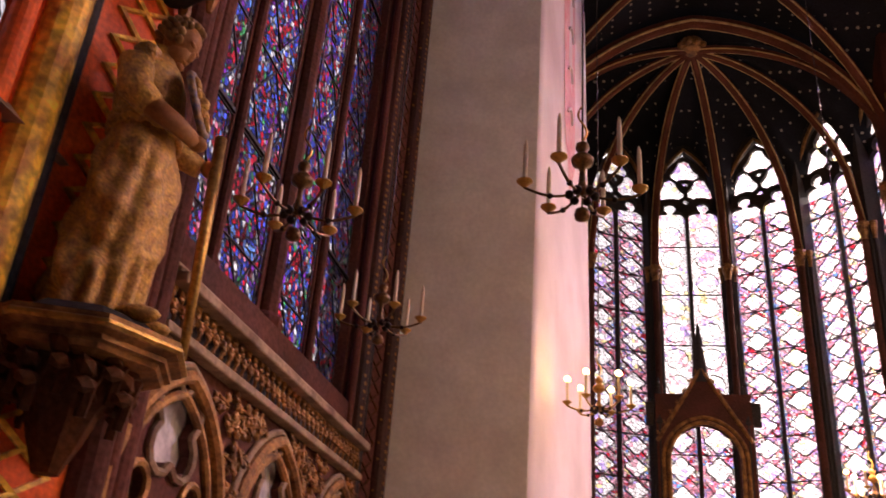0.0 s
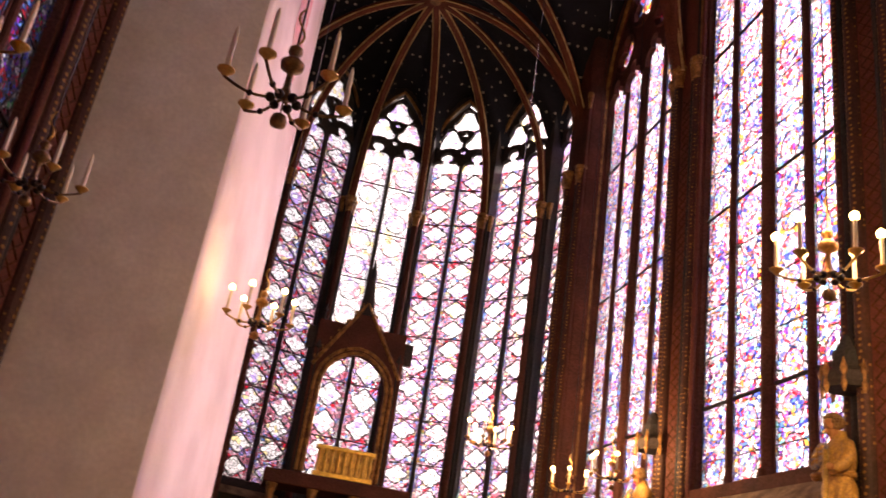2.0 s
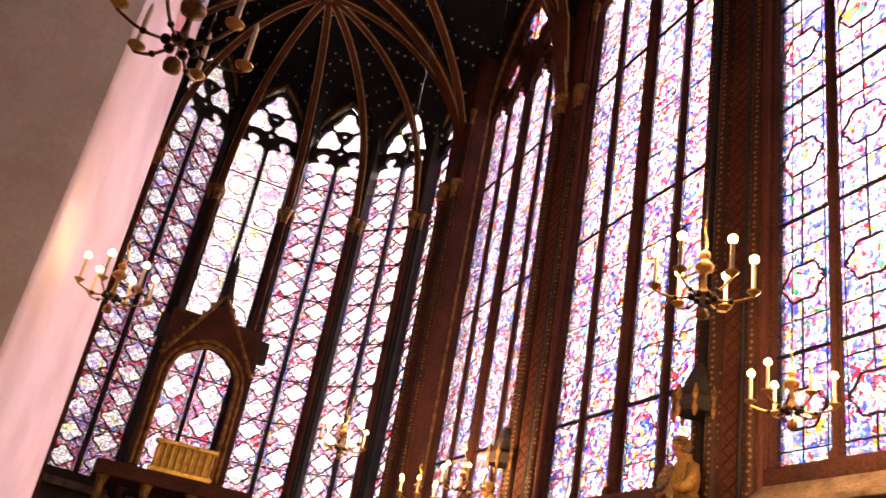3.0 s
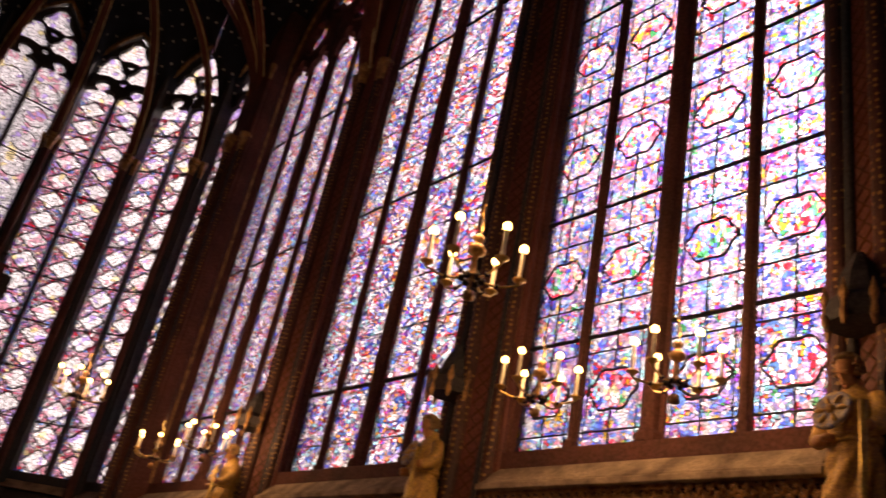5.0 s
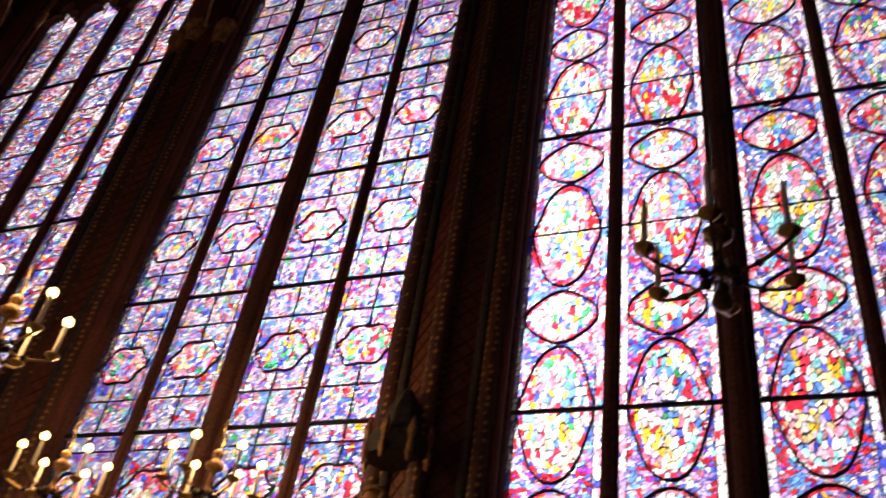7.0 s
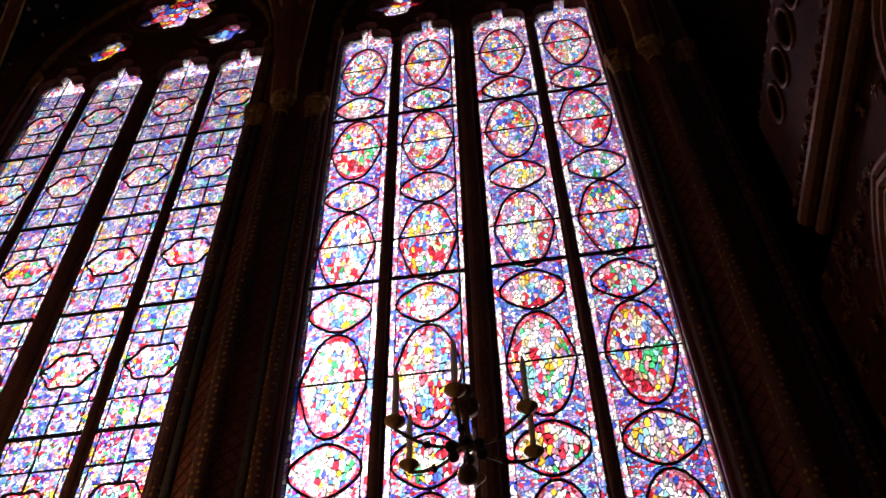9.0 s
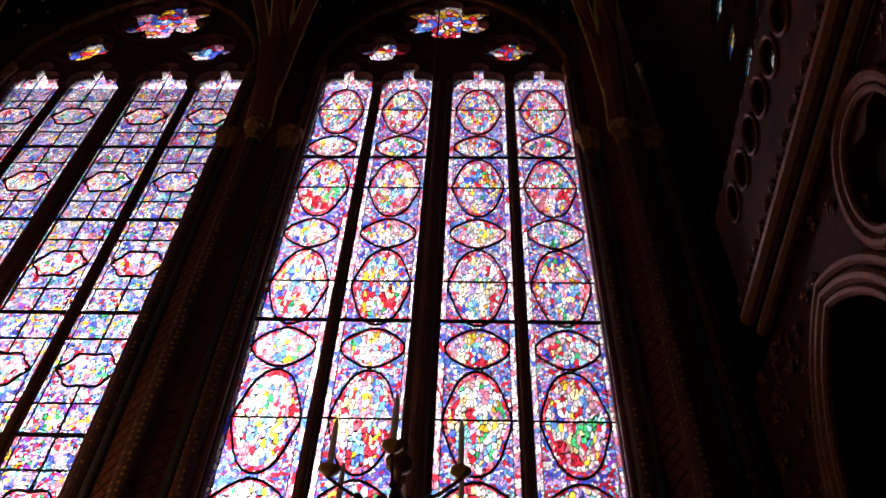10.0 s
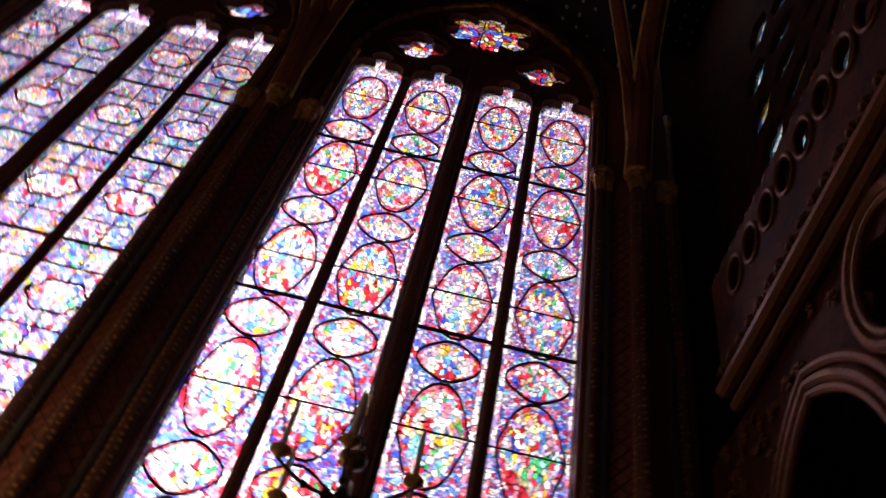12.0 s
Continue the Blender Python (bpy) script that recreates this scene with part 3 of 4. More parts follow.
south_turn, north_turn = pi / 2, -pi / 2
STYLES_S = {0: ("oval", 5), 1: ("hexa", 6), 2: ("round", 17), 3: ("round", 17)}
for i, y in enumerate(BAYS):
    ms, mn = frame_at(SOUTH, y, south_turn), Matrix.Translation((0, 0, -0.2)) @ frame_at(NORTH, y, north_turn)
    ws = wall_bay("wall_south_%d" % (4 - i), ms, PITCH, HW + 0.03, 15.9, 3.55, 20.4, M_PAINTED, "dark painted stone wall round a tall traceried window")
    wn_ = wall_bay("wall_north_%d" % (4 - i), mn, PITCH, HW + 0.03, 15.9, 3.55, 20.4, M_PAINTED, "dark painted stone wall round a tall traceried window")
    cornice(ws, PITCH / 2 - 0.6)
    if i:
        cornice(wn_, PITCH / 2 - 0.6, 0.03)
    st, n = STYLES_S[i]
    nave_window("window_%d" % (4 - i), ms, st, n, "tall four-light stained-glass window, sunlit, with stone tracery")
    # The westmost north window, out of view, is glazed pale for more light.
    nave_window("window_%d" % (15 - i), mn, ("pale", "deep", "round", "round")[i], 9 if i == 1 else 12, "tall four-light stained-glass window, dim blue and red")

APSE = (AXIS, EAST)
verts = [(AXIS + HALF * sin(radians(-90 + 180 / 7 * k)), EAST + HALF * cos(radians(-90 + 180 / 7 * k))) for k in range(8)]
for k in range(7):
    a = radians(-90 + 180 / 7 * (k + 0.5))
    ap = HALF * cos(pi / 14)
    mm = frame_at(AXIS + ap * sin(a), EAST + ap * cos(a), -a + pi)
    span = 2 * HALF * sin(pi / 14)
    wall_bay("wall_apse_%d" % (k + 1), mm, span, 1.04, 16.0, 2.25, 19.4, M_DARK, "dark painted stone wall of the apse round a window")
    st = ("lattice", "lattice", "lattice", "pale", "lozenge", "lozenge", "lozenge")[k]
    apse_window("window_%d" % (5 + k), mm, st, {"pale": 13, "lattice": 17, "lozenge": 17}[st], "tall two-light stained-glass apse window, glaring with daylight")


# ---- piers with engaged shafts ----
def shaft(parent, u, v, r, mat, top, z0=0.0, rings=()):
    bm = turned(bmesh.new(), [(r * 1.5, 0), (r * 1.5, 0.1), (r, 0.2), (r, top - z0)], 14, (u, v, z0))
    part("shaft", bm, mat, parent, smooth=False)


def capital(parent, u, v, r, z):
    bm = turned(bmesh.new(), [(r, 0), (r * 1.15, 0.02), (r, 0.05), (r * 1.25, 0.2), (r * 1.7, 0.42), (r * 1.9, 0.44), (r * 1.9, 0.54)], 10, (u, v, z))
    for k in range(8):
        a = 2 * pi * k / 8
        bmesh.ops.create_icosphere(bm, subdivisions=1, radius=r * 0.45, matrix=Matrix.Translation((u + r * 1.4 * cos(a), v + r * 1.4 * sin(a), z + 0.34)))
    part("capital", bm, M_GILTSTONE, parent)


def pier(m, gilt, name="pier", deep=0.0):
    # The gilt pier's colours hold its daylight, the maroon ones their shade.
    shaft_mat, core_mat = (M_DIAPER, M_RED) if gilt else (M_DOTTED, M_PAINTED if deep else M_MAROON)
    p = empty(name, m, label="clustered stone pier with red faces and gilt shafts, brightened as if lit" if gilt else "clustered stone pier with gilt motifs, its maroon darkened as in shade", category="pier", group="piers", kind="structure")
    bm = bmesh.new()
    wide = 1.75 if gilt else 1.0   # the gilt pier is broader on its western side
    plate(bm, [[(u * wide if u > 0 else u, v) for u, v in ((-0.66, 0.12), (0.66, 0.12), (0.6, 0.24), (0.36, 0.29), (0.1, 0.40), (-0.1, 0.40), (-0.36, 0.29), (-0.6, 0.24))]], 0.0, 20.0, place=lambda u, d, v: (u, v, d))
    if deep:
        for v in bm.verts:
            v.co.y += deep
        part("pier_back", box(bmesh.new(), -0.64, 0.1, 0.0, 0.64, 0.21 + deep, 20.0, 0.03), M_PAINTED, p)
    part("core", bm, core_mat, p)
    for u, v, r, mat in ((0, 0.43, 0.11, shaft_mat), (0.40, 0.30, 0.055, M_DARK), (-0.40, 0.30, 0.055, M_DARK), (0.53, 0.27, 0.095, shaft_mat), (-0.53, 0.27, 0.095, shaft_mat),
                         (0.65, 0.22, 0.05, core_mat), (-0.65, 0.22, 0.05, core_mat)):
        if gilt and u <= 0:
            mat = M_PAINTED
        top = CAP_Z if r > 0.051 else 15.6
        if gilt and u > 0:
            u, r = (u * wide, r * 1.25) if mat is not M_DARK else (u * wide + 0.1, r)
        shaft(p, u, v + deep, r, mat, top)
        capital(p, u, v + deep, r, top)
    for s in (-1, 1):
        for flip in (-1, 1):
            pts = [((wide if s > 0 else 1) * s * (0.235 - 0.095 * flip * (1 if k % 2 else -1)), 0.346 + deep + 0.040 * flip * (1 if k % 2 else -1), 0.6 + 0.2 * k) for k in range(62)]
            bm = sweep(bmesh.new(), pts, 0.034 if gilt else 0.017, 4, flat=(s * 0.39, 0.92, 0))
            part("gilt_zigzag", bm, M_DIAPER if gilt else M_GALGILT, p)
    return p


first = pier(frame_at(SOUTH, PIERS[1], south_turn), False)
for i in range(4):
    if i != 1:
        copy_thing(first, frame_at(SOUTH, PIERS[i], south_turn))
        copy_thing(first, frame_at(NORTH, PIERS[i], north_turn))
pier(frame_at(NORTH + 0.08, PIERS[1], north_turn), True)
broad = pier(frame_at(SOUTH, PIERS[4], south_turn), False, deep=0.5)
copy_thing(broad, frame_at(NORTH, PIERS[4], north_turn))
slim = None
for k in range(1, 7):
    a = radians(-90 + 180 / 7 * k)
    m = frame_at(verts[k][0], verts[k][1], -a + pi)
    if slim is None:
        slim = empty("apse_pier", m, label="slender clustered pier between apse windows, dark painted stone", category="pier", group="apse piers", kind="structure")
        bm = bmesh.new()
        plate(bm, [[(-0.25, 0.0), (0.25, 0.0), (0.16, 0.46), (-0.16, 0.46)]], 0.0, 17.5, place=lambda u, d, v: (u, v, d))
        part("core", bm, M_DARK, slim)
        for u, v, r, mat in ((0, 0.52, 0.10, M_PAINTED), (0.19, 0.34, 0.06, M_DARK), (-0.19, 0.34, 0.06, M_DARK)):
            shaft(slim, u, v, r, mat, CAP_Z)
            capital(slim, u, v, r, CAP_Z)
    else:
        copy_thing(slim, m)


# ---- vault ----
def ogive(x, a, h):
    r = (a * a + h * h) / (2 * a)
    x = min(abs(x), a)
    return sqrt(max(0.0, r * r - (x + r - a) ** 2))


CROWN = 20.1
bm = bmesh.new()
for i in range(4):
    y0, N = PIERS[i], 22
    grid = {}
    for a in range(N + 1):
        for b in range(N + 1):
            x, y = NORTH + 0.2 + (2 * HALF - 0.4) * a / N, y0 + PITCH * b / N
            h1 = CAP_Z + 0.5 + ogive(x - AXIS, HALF - 0.2, CROWN - CAP_Z - 0.5)
            h2 = 15.9 + ogive(y - y0 - PITCH / 2, PITCH / 2, CROWN - 15.95)
            grid[a, b] = bm.verts.new((x, y, max(h1, h2)))
    for a in range(N):
        for b in range(N):
            bm.faces.new((grid[a, b], grid[a + 1, b], grid[a + 1, b + 1], grid[a, b + 1]))
BOSS = Vector((AXIS, EAST + 0.7, 19.0))
for k in range(7):
    N = 12
    grid = {}
    for s in range(N + 1):
        for r in range(N + 1):
            fs, fr = s / N, r / N
            ex = Vector((*verts[k], 0)).lerp(Vector((*verts[k + 1], 0)), fs)
            p = BOSS.lerp(ex, fr)
            rib = CAP_Z + 0.5 + ogive(fr, 1, 1) * (BOSS.z + 0.25 - CAP_Z - 0.5)
            bump = 1 - abs(2 * fs - 1) ** 2.5
            mid = BOSS.z + 0.3 - 0.9 * fr ** 2
            grid[s, r] = bm.verts.new((p.x, p.y, rib + (mid - rib) * bump))
    for s in range(N):
        for r in range(N):
            bm.faces.new((grid[s, r], grid[s + 1, r], grid[s + 1, r + 1], grid[s, r + 1]))
N = 20
grid = {}
for s in range(N + 1):
    x = NORTH + 0.05 + (2 * HALF - 0.1) * s / N
    lo = CAP_Z + 0.4 + ogive(x - AXIS, HALF - 0.05, CROWN + 0.1 - CAP_Z - 0.4)
    grid[s, 0] = bm.verts.new((x, EAST - 0.02, lo))
    fr = abs(x - AXIS) / HALF
    edge = Vector((x, BOSS.y + (EAST - BOSS.y) * fr, CAP_Z + 0.5 + ogive(fr, 1, 1) * (BOSS.z + 0.25 - CAP_Z - 0.5)))
    grid[s, 1] = bm.verts.new((x, (EAST + edge.y) / 2, max(lo, edge.z) + 0.05))
    grid[s, 2] = bm.verts.new(edge)
for s in range(N):
    for r in range(2):
        bm.faces.new((grid[s, r], grid[s + 1, r], grid[s + 1, r + 1], grid[s, r + 1]))
bmesh.ops.remove_doubles(bm, verts=bm.verts, dist=0.001)
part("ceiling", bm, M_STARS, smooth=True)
tagged(bpy.data.objects["ceiling"], "deep blue vault with rows of gilt stars, darkened as in shade", "vault", "", "structure")


def rib(pts, r, name="vault_rib"):
    """A rib: a roll moulding with a narrower gilt one under it."""
    e = empty(name, label="moulded stone vault rib, red-brown with gilt edges", category="rib", group="vault ribs", kind="structure")
    part("roll", sweep(bmesh.new(), pts, r, 8), M_RIB, e)
    for s in (-1, 1):
        q = []
        for i, p in enumerate(pts):
            d = Vector(pts[min(i + 1, len(pts) - 1)]) - Vector(pts[max(i - 1, 0)])
            side = d.cross(Vector((0, 0, 1)))
            side = side.normalized() if side.length > 1e-4 else Vector((1, 0, 0))
            q.append(Vector(p) + side * r * 0.9 * s - Vector((0, 0, r * 0.45)))
        part("gilt_edge", sweep(bmesh.new(), q, r * 0.2, 6), M_RIBGILT, e)


XF = HALF - 0.45
for i in range(5):
    pts = [(AXIS + XF * t, PIERS[i], CAP_Z + 0.5 + ogive(t, 1, 1) * 0 + ogive(XF * t, XF, CROWN - 0.55 - CAP_Z - 0.5)) for t in [-1 + j / 14 for j in range(29)]]
    rib(pts, 0.2)
for i in range(4):
    yc = BAYS[i]
    for s in (-1, 1):
        pts = [(AXIS + XF * t, yc + s * PITCH / 2 * t, CAP_Z + 0.5 + ogive(XF * t, XF, CROWN - 0.35 - CAP_Z - 0.5)) for t in [-1 + j / 14 for j in range(29)]]
        rib(pts, 0.13)
    bm = turned(bmesh.new(), [(0.2, 0), (0.34, 0.06), (0.38, 0.2), (0.3, 0.35)], 12, (AXIS, yc, CROWN - 0.62))
    tagged(part("vault_boss", bm, M_GILTSTONE), "carved gilt stone boss at a rib crossing", "boss", "bosses")
for k in range(8):
    v = Vector((*verts[k], 0))
    d = (v - Vector((BOSS.x, BOSS.y, 0)))
    v2 = v - d.normalized() * 0.42
    pts = []
    for j in range(17):
        t = j / 16
        p = BOSS.lerp(v2, t)
        pts.append((p.x, p.y, CAP_Z + 0.5 + ogive(t, 1, 1) * (BOSS.z - CAP_Z - 0.5)))
    rib(pts, 0.12)
bm = turned(bmesh.new(), [(0.15, -0.12), (0.34, -0.06), (0.42, 0.1), (0.36, 0.3)], 14, BOSS)
for k in range(10):
    a = 2 * pi * k / 10
    bmesh.ops.create_icosphere(bm, subdivisions=1, radius=0.12, matrix=Matrix.Translation(BOSS + Vector((0.4 * cos(a), 0.4 * sin(a), 0.05))))
tagged(part("vault_boss", bm, M_GILTSTONE), "carved leafy boss where the apse ribs meet", "boss", "bosses")

# ---- floor and west wall ----
bm = box(bmesh.new(), NORTH - 0.4, WEST - 0.5, -0.2, SOUTH + 0.4, EAST + 6.2, 0)
tagged(part("floor", bm, M_FLOOR), "worn stone paving of the chapel", "floor", "", "structure")
BACK = -3.75
bm = bmesh.new()
petals = []
for k in range(24):
    a = 2 * pi * k / 24
    for r0, r1, w in ((1.3, 2.3, 0.10), (2.4, 3.3, 0.20), (3.4, 4.15, 0.30)):
        ca, sa = cos(a), sin(a)
        petals.append([(AXIS + r * ca - q * sa, 14.0 + r * sa + q * ca) for r, q in ((r0, 0), (r0 * 0.7 + r1 * 0.3, -w), (r0 * 0.2 + r1 * 0.8, -w), (r1, 0), (r0 * 0.2 + r1 * 0.8, w), (r0 * 0.7 + r1 * 0.3, w))])
plate(bm, [[(NORTH - 0.5, 0), (SOUTH + 0.5, 0), (SOUTH + 0.5, 20.6), (NORTH - 0.5, 20.6)],
           [(AXIS - 1.2, 0.3), (AXIS + 1.2, 0.3)] + arch_pts(AXIS - 1.2, AXIS + 1.2, 4.2, 1.2, 8)] + petals, BACK - 0.15, BACK)
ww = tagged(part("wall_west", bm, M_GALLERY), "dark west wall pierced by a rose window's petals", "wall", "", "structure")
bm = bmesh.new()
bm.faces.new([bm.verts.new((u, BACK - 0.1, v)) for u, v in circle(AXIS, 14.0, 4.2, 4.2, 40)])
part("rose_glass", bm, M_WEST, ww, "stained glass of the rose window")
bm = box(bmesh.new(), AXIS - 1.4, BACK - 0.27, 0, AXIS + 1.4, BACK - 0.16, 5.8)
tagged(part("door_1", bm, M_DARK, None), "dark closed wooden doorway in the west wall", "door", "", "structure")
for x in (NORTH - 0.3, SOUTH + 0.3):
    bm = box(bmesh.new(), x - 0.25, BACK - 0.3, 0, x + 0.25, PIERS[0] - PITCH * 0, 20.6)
    tagged(part("wall_corner", bm, M_GALLERY), "painted wall at the west corner, coloured as in shade", "wall", "", "structure")
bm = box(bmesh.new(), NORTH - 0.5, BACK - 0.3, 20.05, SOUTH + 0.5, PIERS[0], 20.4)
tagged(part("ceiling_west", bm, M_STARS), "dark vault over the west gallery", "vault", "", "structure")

# the gallery in front of the west wall: arches, carved spandrels, pierced parapet
gal = empty("gallery", pose(AXIS, 0, 0), label="carved and gilt stone gallery on pointed arches, coloured as in shadow", category="gallery", kind="structure")
GY = -2.95
bm = bmesh.new()
holes = []
for c in (-2.85, 0, 2.85):
    holes.append([(c - 1.02, 0.02), (c + 1.02, 0.02)] + arch_pts(c - 1.02, c + 1.02, 5.7, 1.55, 10))
holes += [foil(c, 7.25, 0.52, 4, pi / 4) for c in (-1.45, 1.45)]
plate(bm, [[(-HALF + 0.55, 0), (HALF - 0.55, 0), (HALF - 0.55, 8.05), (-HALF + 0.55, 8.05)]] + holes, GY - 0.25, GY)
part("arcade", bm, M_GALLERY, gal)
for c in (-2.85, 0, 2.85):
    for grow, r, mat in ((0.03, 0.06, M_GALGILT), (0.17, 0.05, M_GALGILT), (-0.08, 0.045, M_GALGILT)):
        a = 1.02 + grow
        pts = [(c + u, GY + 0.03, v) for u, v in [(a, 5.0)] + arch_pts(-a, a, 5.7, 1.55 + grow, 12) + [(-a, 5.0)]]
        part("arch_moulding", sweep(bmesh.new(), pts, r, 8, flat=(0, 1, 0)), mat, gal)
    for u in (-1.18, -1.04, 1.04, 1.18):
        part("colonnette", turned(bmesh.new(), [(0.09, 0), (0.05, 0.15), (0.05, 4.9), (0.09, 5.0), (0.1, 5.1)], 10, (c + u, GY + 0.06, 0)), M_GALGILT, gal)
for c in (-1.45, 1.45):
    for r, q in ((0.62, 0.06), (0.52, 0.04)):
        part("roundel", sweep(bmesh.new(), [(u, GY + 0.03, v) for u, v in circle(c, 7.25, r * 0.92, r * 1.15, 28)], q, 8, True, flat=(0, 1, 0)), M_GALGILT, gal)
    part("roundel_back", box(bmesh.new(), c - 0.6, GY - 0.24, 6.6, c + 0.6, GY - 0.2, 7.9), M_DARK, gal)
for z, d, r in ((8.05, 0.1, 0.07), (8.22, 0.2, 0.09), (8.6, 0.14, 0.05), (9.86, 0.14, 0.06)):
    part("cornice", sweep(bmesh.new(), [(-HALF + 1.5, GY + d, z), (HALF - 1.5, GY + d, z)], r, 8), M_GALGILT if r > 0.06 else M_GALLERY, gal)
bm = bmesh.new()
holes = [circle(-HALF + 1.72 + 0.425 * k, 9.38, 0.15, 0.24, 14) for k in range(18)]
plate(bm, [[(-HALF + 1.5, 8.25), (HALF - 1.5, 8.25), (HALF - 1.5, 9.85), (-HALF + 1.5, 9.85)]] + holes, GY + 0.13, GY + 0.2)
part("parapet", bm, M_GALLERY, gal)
rng = random.Random(4)


def leaf_mesh(mat):
    """A carved leaf: five rounded lobes on a stalk."""
    bm = bmesh.new()
    for a, r, q in ((90, 0.055, 0.034), (40, 0.05, 0.028), (140, 0.05, 0.028), (-10, 0.042, 0.024), (190, 0.042, 0.024)):
        c = Vector((r * cos(radians(a)), 0.02 * sin(3 * a), r * sin(radians(a))))
        g = bmesh.ops.create_icosphere(bm, subdivisions=1, radius=q, matrix=Matrix.Translation(c) @ Matrix.Rotation(radians(-a), 4, "Y") @ Matrix.Diagonal((1.35, 0.7, 0.85, 1)))
    sweep(bm, [(0, 0, -0.07), (0.008, 0.012, 0.0), (0, 0.02, 0.05)], 0.011, 5)
    return mesh("carved_leaf", bm, mat)


leafm, dark_leaf = leaf_mesh(M_GILTSTONE), leaf_mesh(M_GALGILT)
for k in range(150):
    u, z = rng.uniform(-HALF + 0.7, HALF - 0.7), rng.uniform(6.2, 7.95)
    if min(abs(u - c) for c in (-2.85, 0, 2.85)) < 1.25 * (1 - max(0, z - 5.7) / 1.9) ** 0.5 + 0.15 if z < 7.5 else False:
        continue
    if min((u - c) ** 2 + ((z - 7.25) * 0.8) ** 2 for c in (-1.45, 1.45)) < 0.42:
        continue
    o = part("carved_leaf", dark_leaf, None, gal)
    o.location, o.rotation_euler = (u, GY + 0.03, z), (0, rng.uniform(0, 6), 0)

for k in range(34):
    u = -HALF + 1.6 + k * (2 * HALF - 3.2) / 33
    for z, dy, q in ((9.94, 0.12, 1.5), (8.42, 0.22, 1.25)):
        o = part("carved_leaf", dark_leaf, None, gal)
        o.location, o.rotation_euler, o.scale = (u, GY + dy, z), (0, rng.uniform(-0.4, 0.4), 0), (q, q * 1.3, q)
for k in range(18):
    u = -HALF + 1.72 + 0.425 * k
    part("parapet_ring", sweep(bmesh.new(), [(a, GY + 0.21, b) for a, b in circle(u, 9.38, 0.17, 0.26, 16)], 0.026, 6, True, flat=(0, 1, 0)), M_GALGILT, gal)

# ---- boarding that closes off the northern bays ----
scr = empty("hoarding", label="tall grey boarded hoarding with a pale canvas side", category="hoarding")
bm = bmesh.new()
box(bm, -3.20, 9.4, 0, -1.28, 9.46, 15.0, 0.008)
part("front_board", bm, M_BOARD, scr)


def on_canvas(y, z, lift=0.012):
    """A point on or just before the canvas side, which leans a little towards its far end."""
    t = (y - 9.402) / 5.6
    return (-1.28 + t * (0.60 - 0.012 * z) + 0.012 * sin(3.1 * y) * sin(pi * t) + lift, y, z)


bm = bmesh.new()
NY, NZ = 14, 10
grid = {(a, b, k): bm.verts.new(on_canvas(9.402 + 5.6 * a / NY, 15 * b / NZ, -0.04 * k)) for a in range(NY + 1) for b in range(NZ + 1) for k in (0, 1)}
for a in range(NY):
    for b in range(NZ):
        for k in (0, 1):
            bm.faces.new((grid[a, b, k], grid[a + 1, b, k], grid[a + 1, b + 1, k], grid[a, b + 1, k]))
for b in range(NZ):
    for a in (0, NY):
        bm.faces.new((grid[a, b, 0], grid[a, b + 1, 0], grid[a, b + 1, 1], grid[a, b, 1]))
for a in range(NY):
    bm.faces.new((grid[a, NZ, 0], grid[a + 1, NZ, 0], grid[a + 1, NZ, 1], grid[a, NZ, 1]))
part("side_canvas", bm, M_CANVAS, scr, "pale pinkish canvas side", smooth=True)
bm = bmesh.new()
f0 = [bm.verts.new(on_canvas(y, z)) for y, z in ((12.3, 8.9), (12.9, 9.7), (13.1, 14.6), (11.5, 14.6), (11.8, 10.0))]
bm.faces.new(f0)
part("printed_band", bm, M_PINK, scr, "faded pink printed band")
for k in range(4):
    z = 10.4 + 0.95 * k
    bm = sweep(bmesh.new(), [on_canvas(12.3 + 0.22 * cos(t) + 0.05 * k, z + 0.3 * sin(t) * cos(0.5 * t), 0.02) for t in [j * 0.5 for j in range(13)]], 0.03, 4, flat=(1, 0, 0))
    part("print_mark", bm, M_CANVAS, scr)


# ---- chandeliers ----
def vault_z(x, y):
    b = min(BAYS, key=lambda c: abs(c - y))
    return max(CAP_Z + 0.5 + ogive(x - AXIS, HALF - 0.2, CROWN - CAP_Z - 0.5), 15.9 + ogive(y - b, PITCH / 2, CROWN - 15.95))


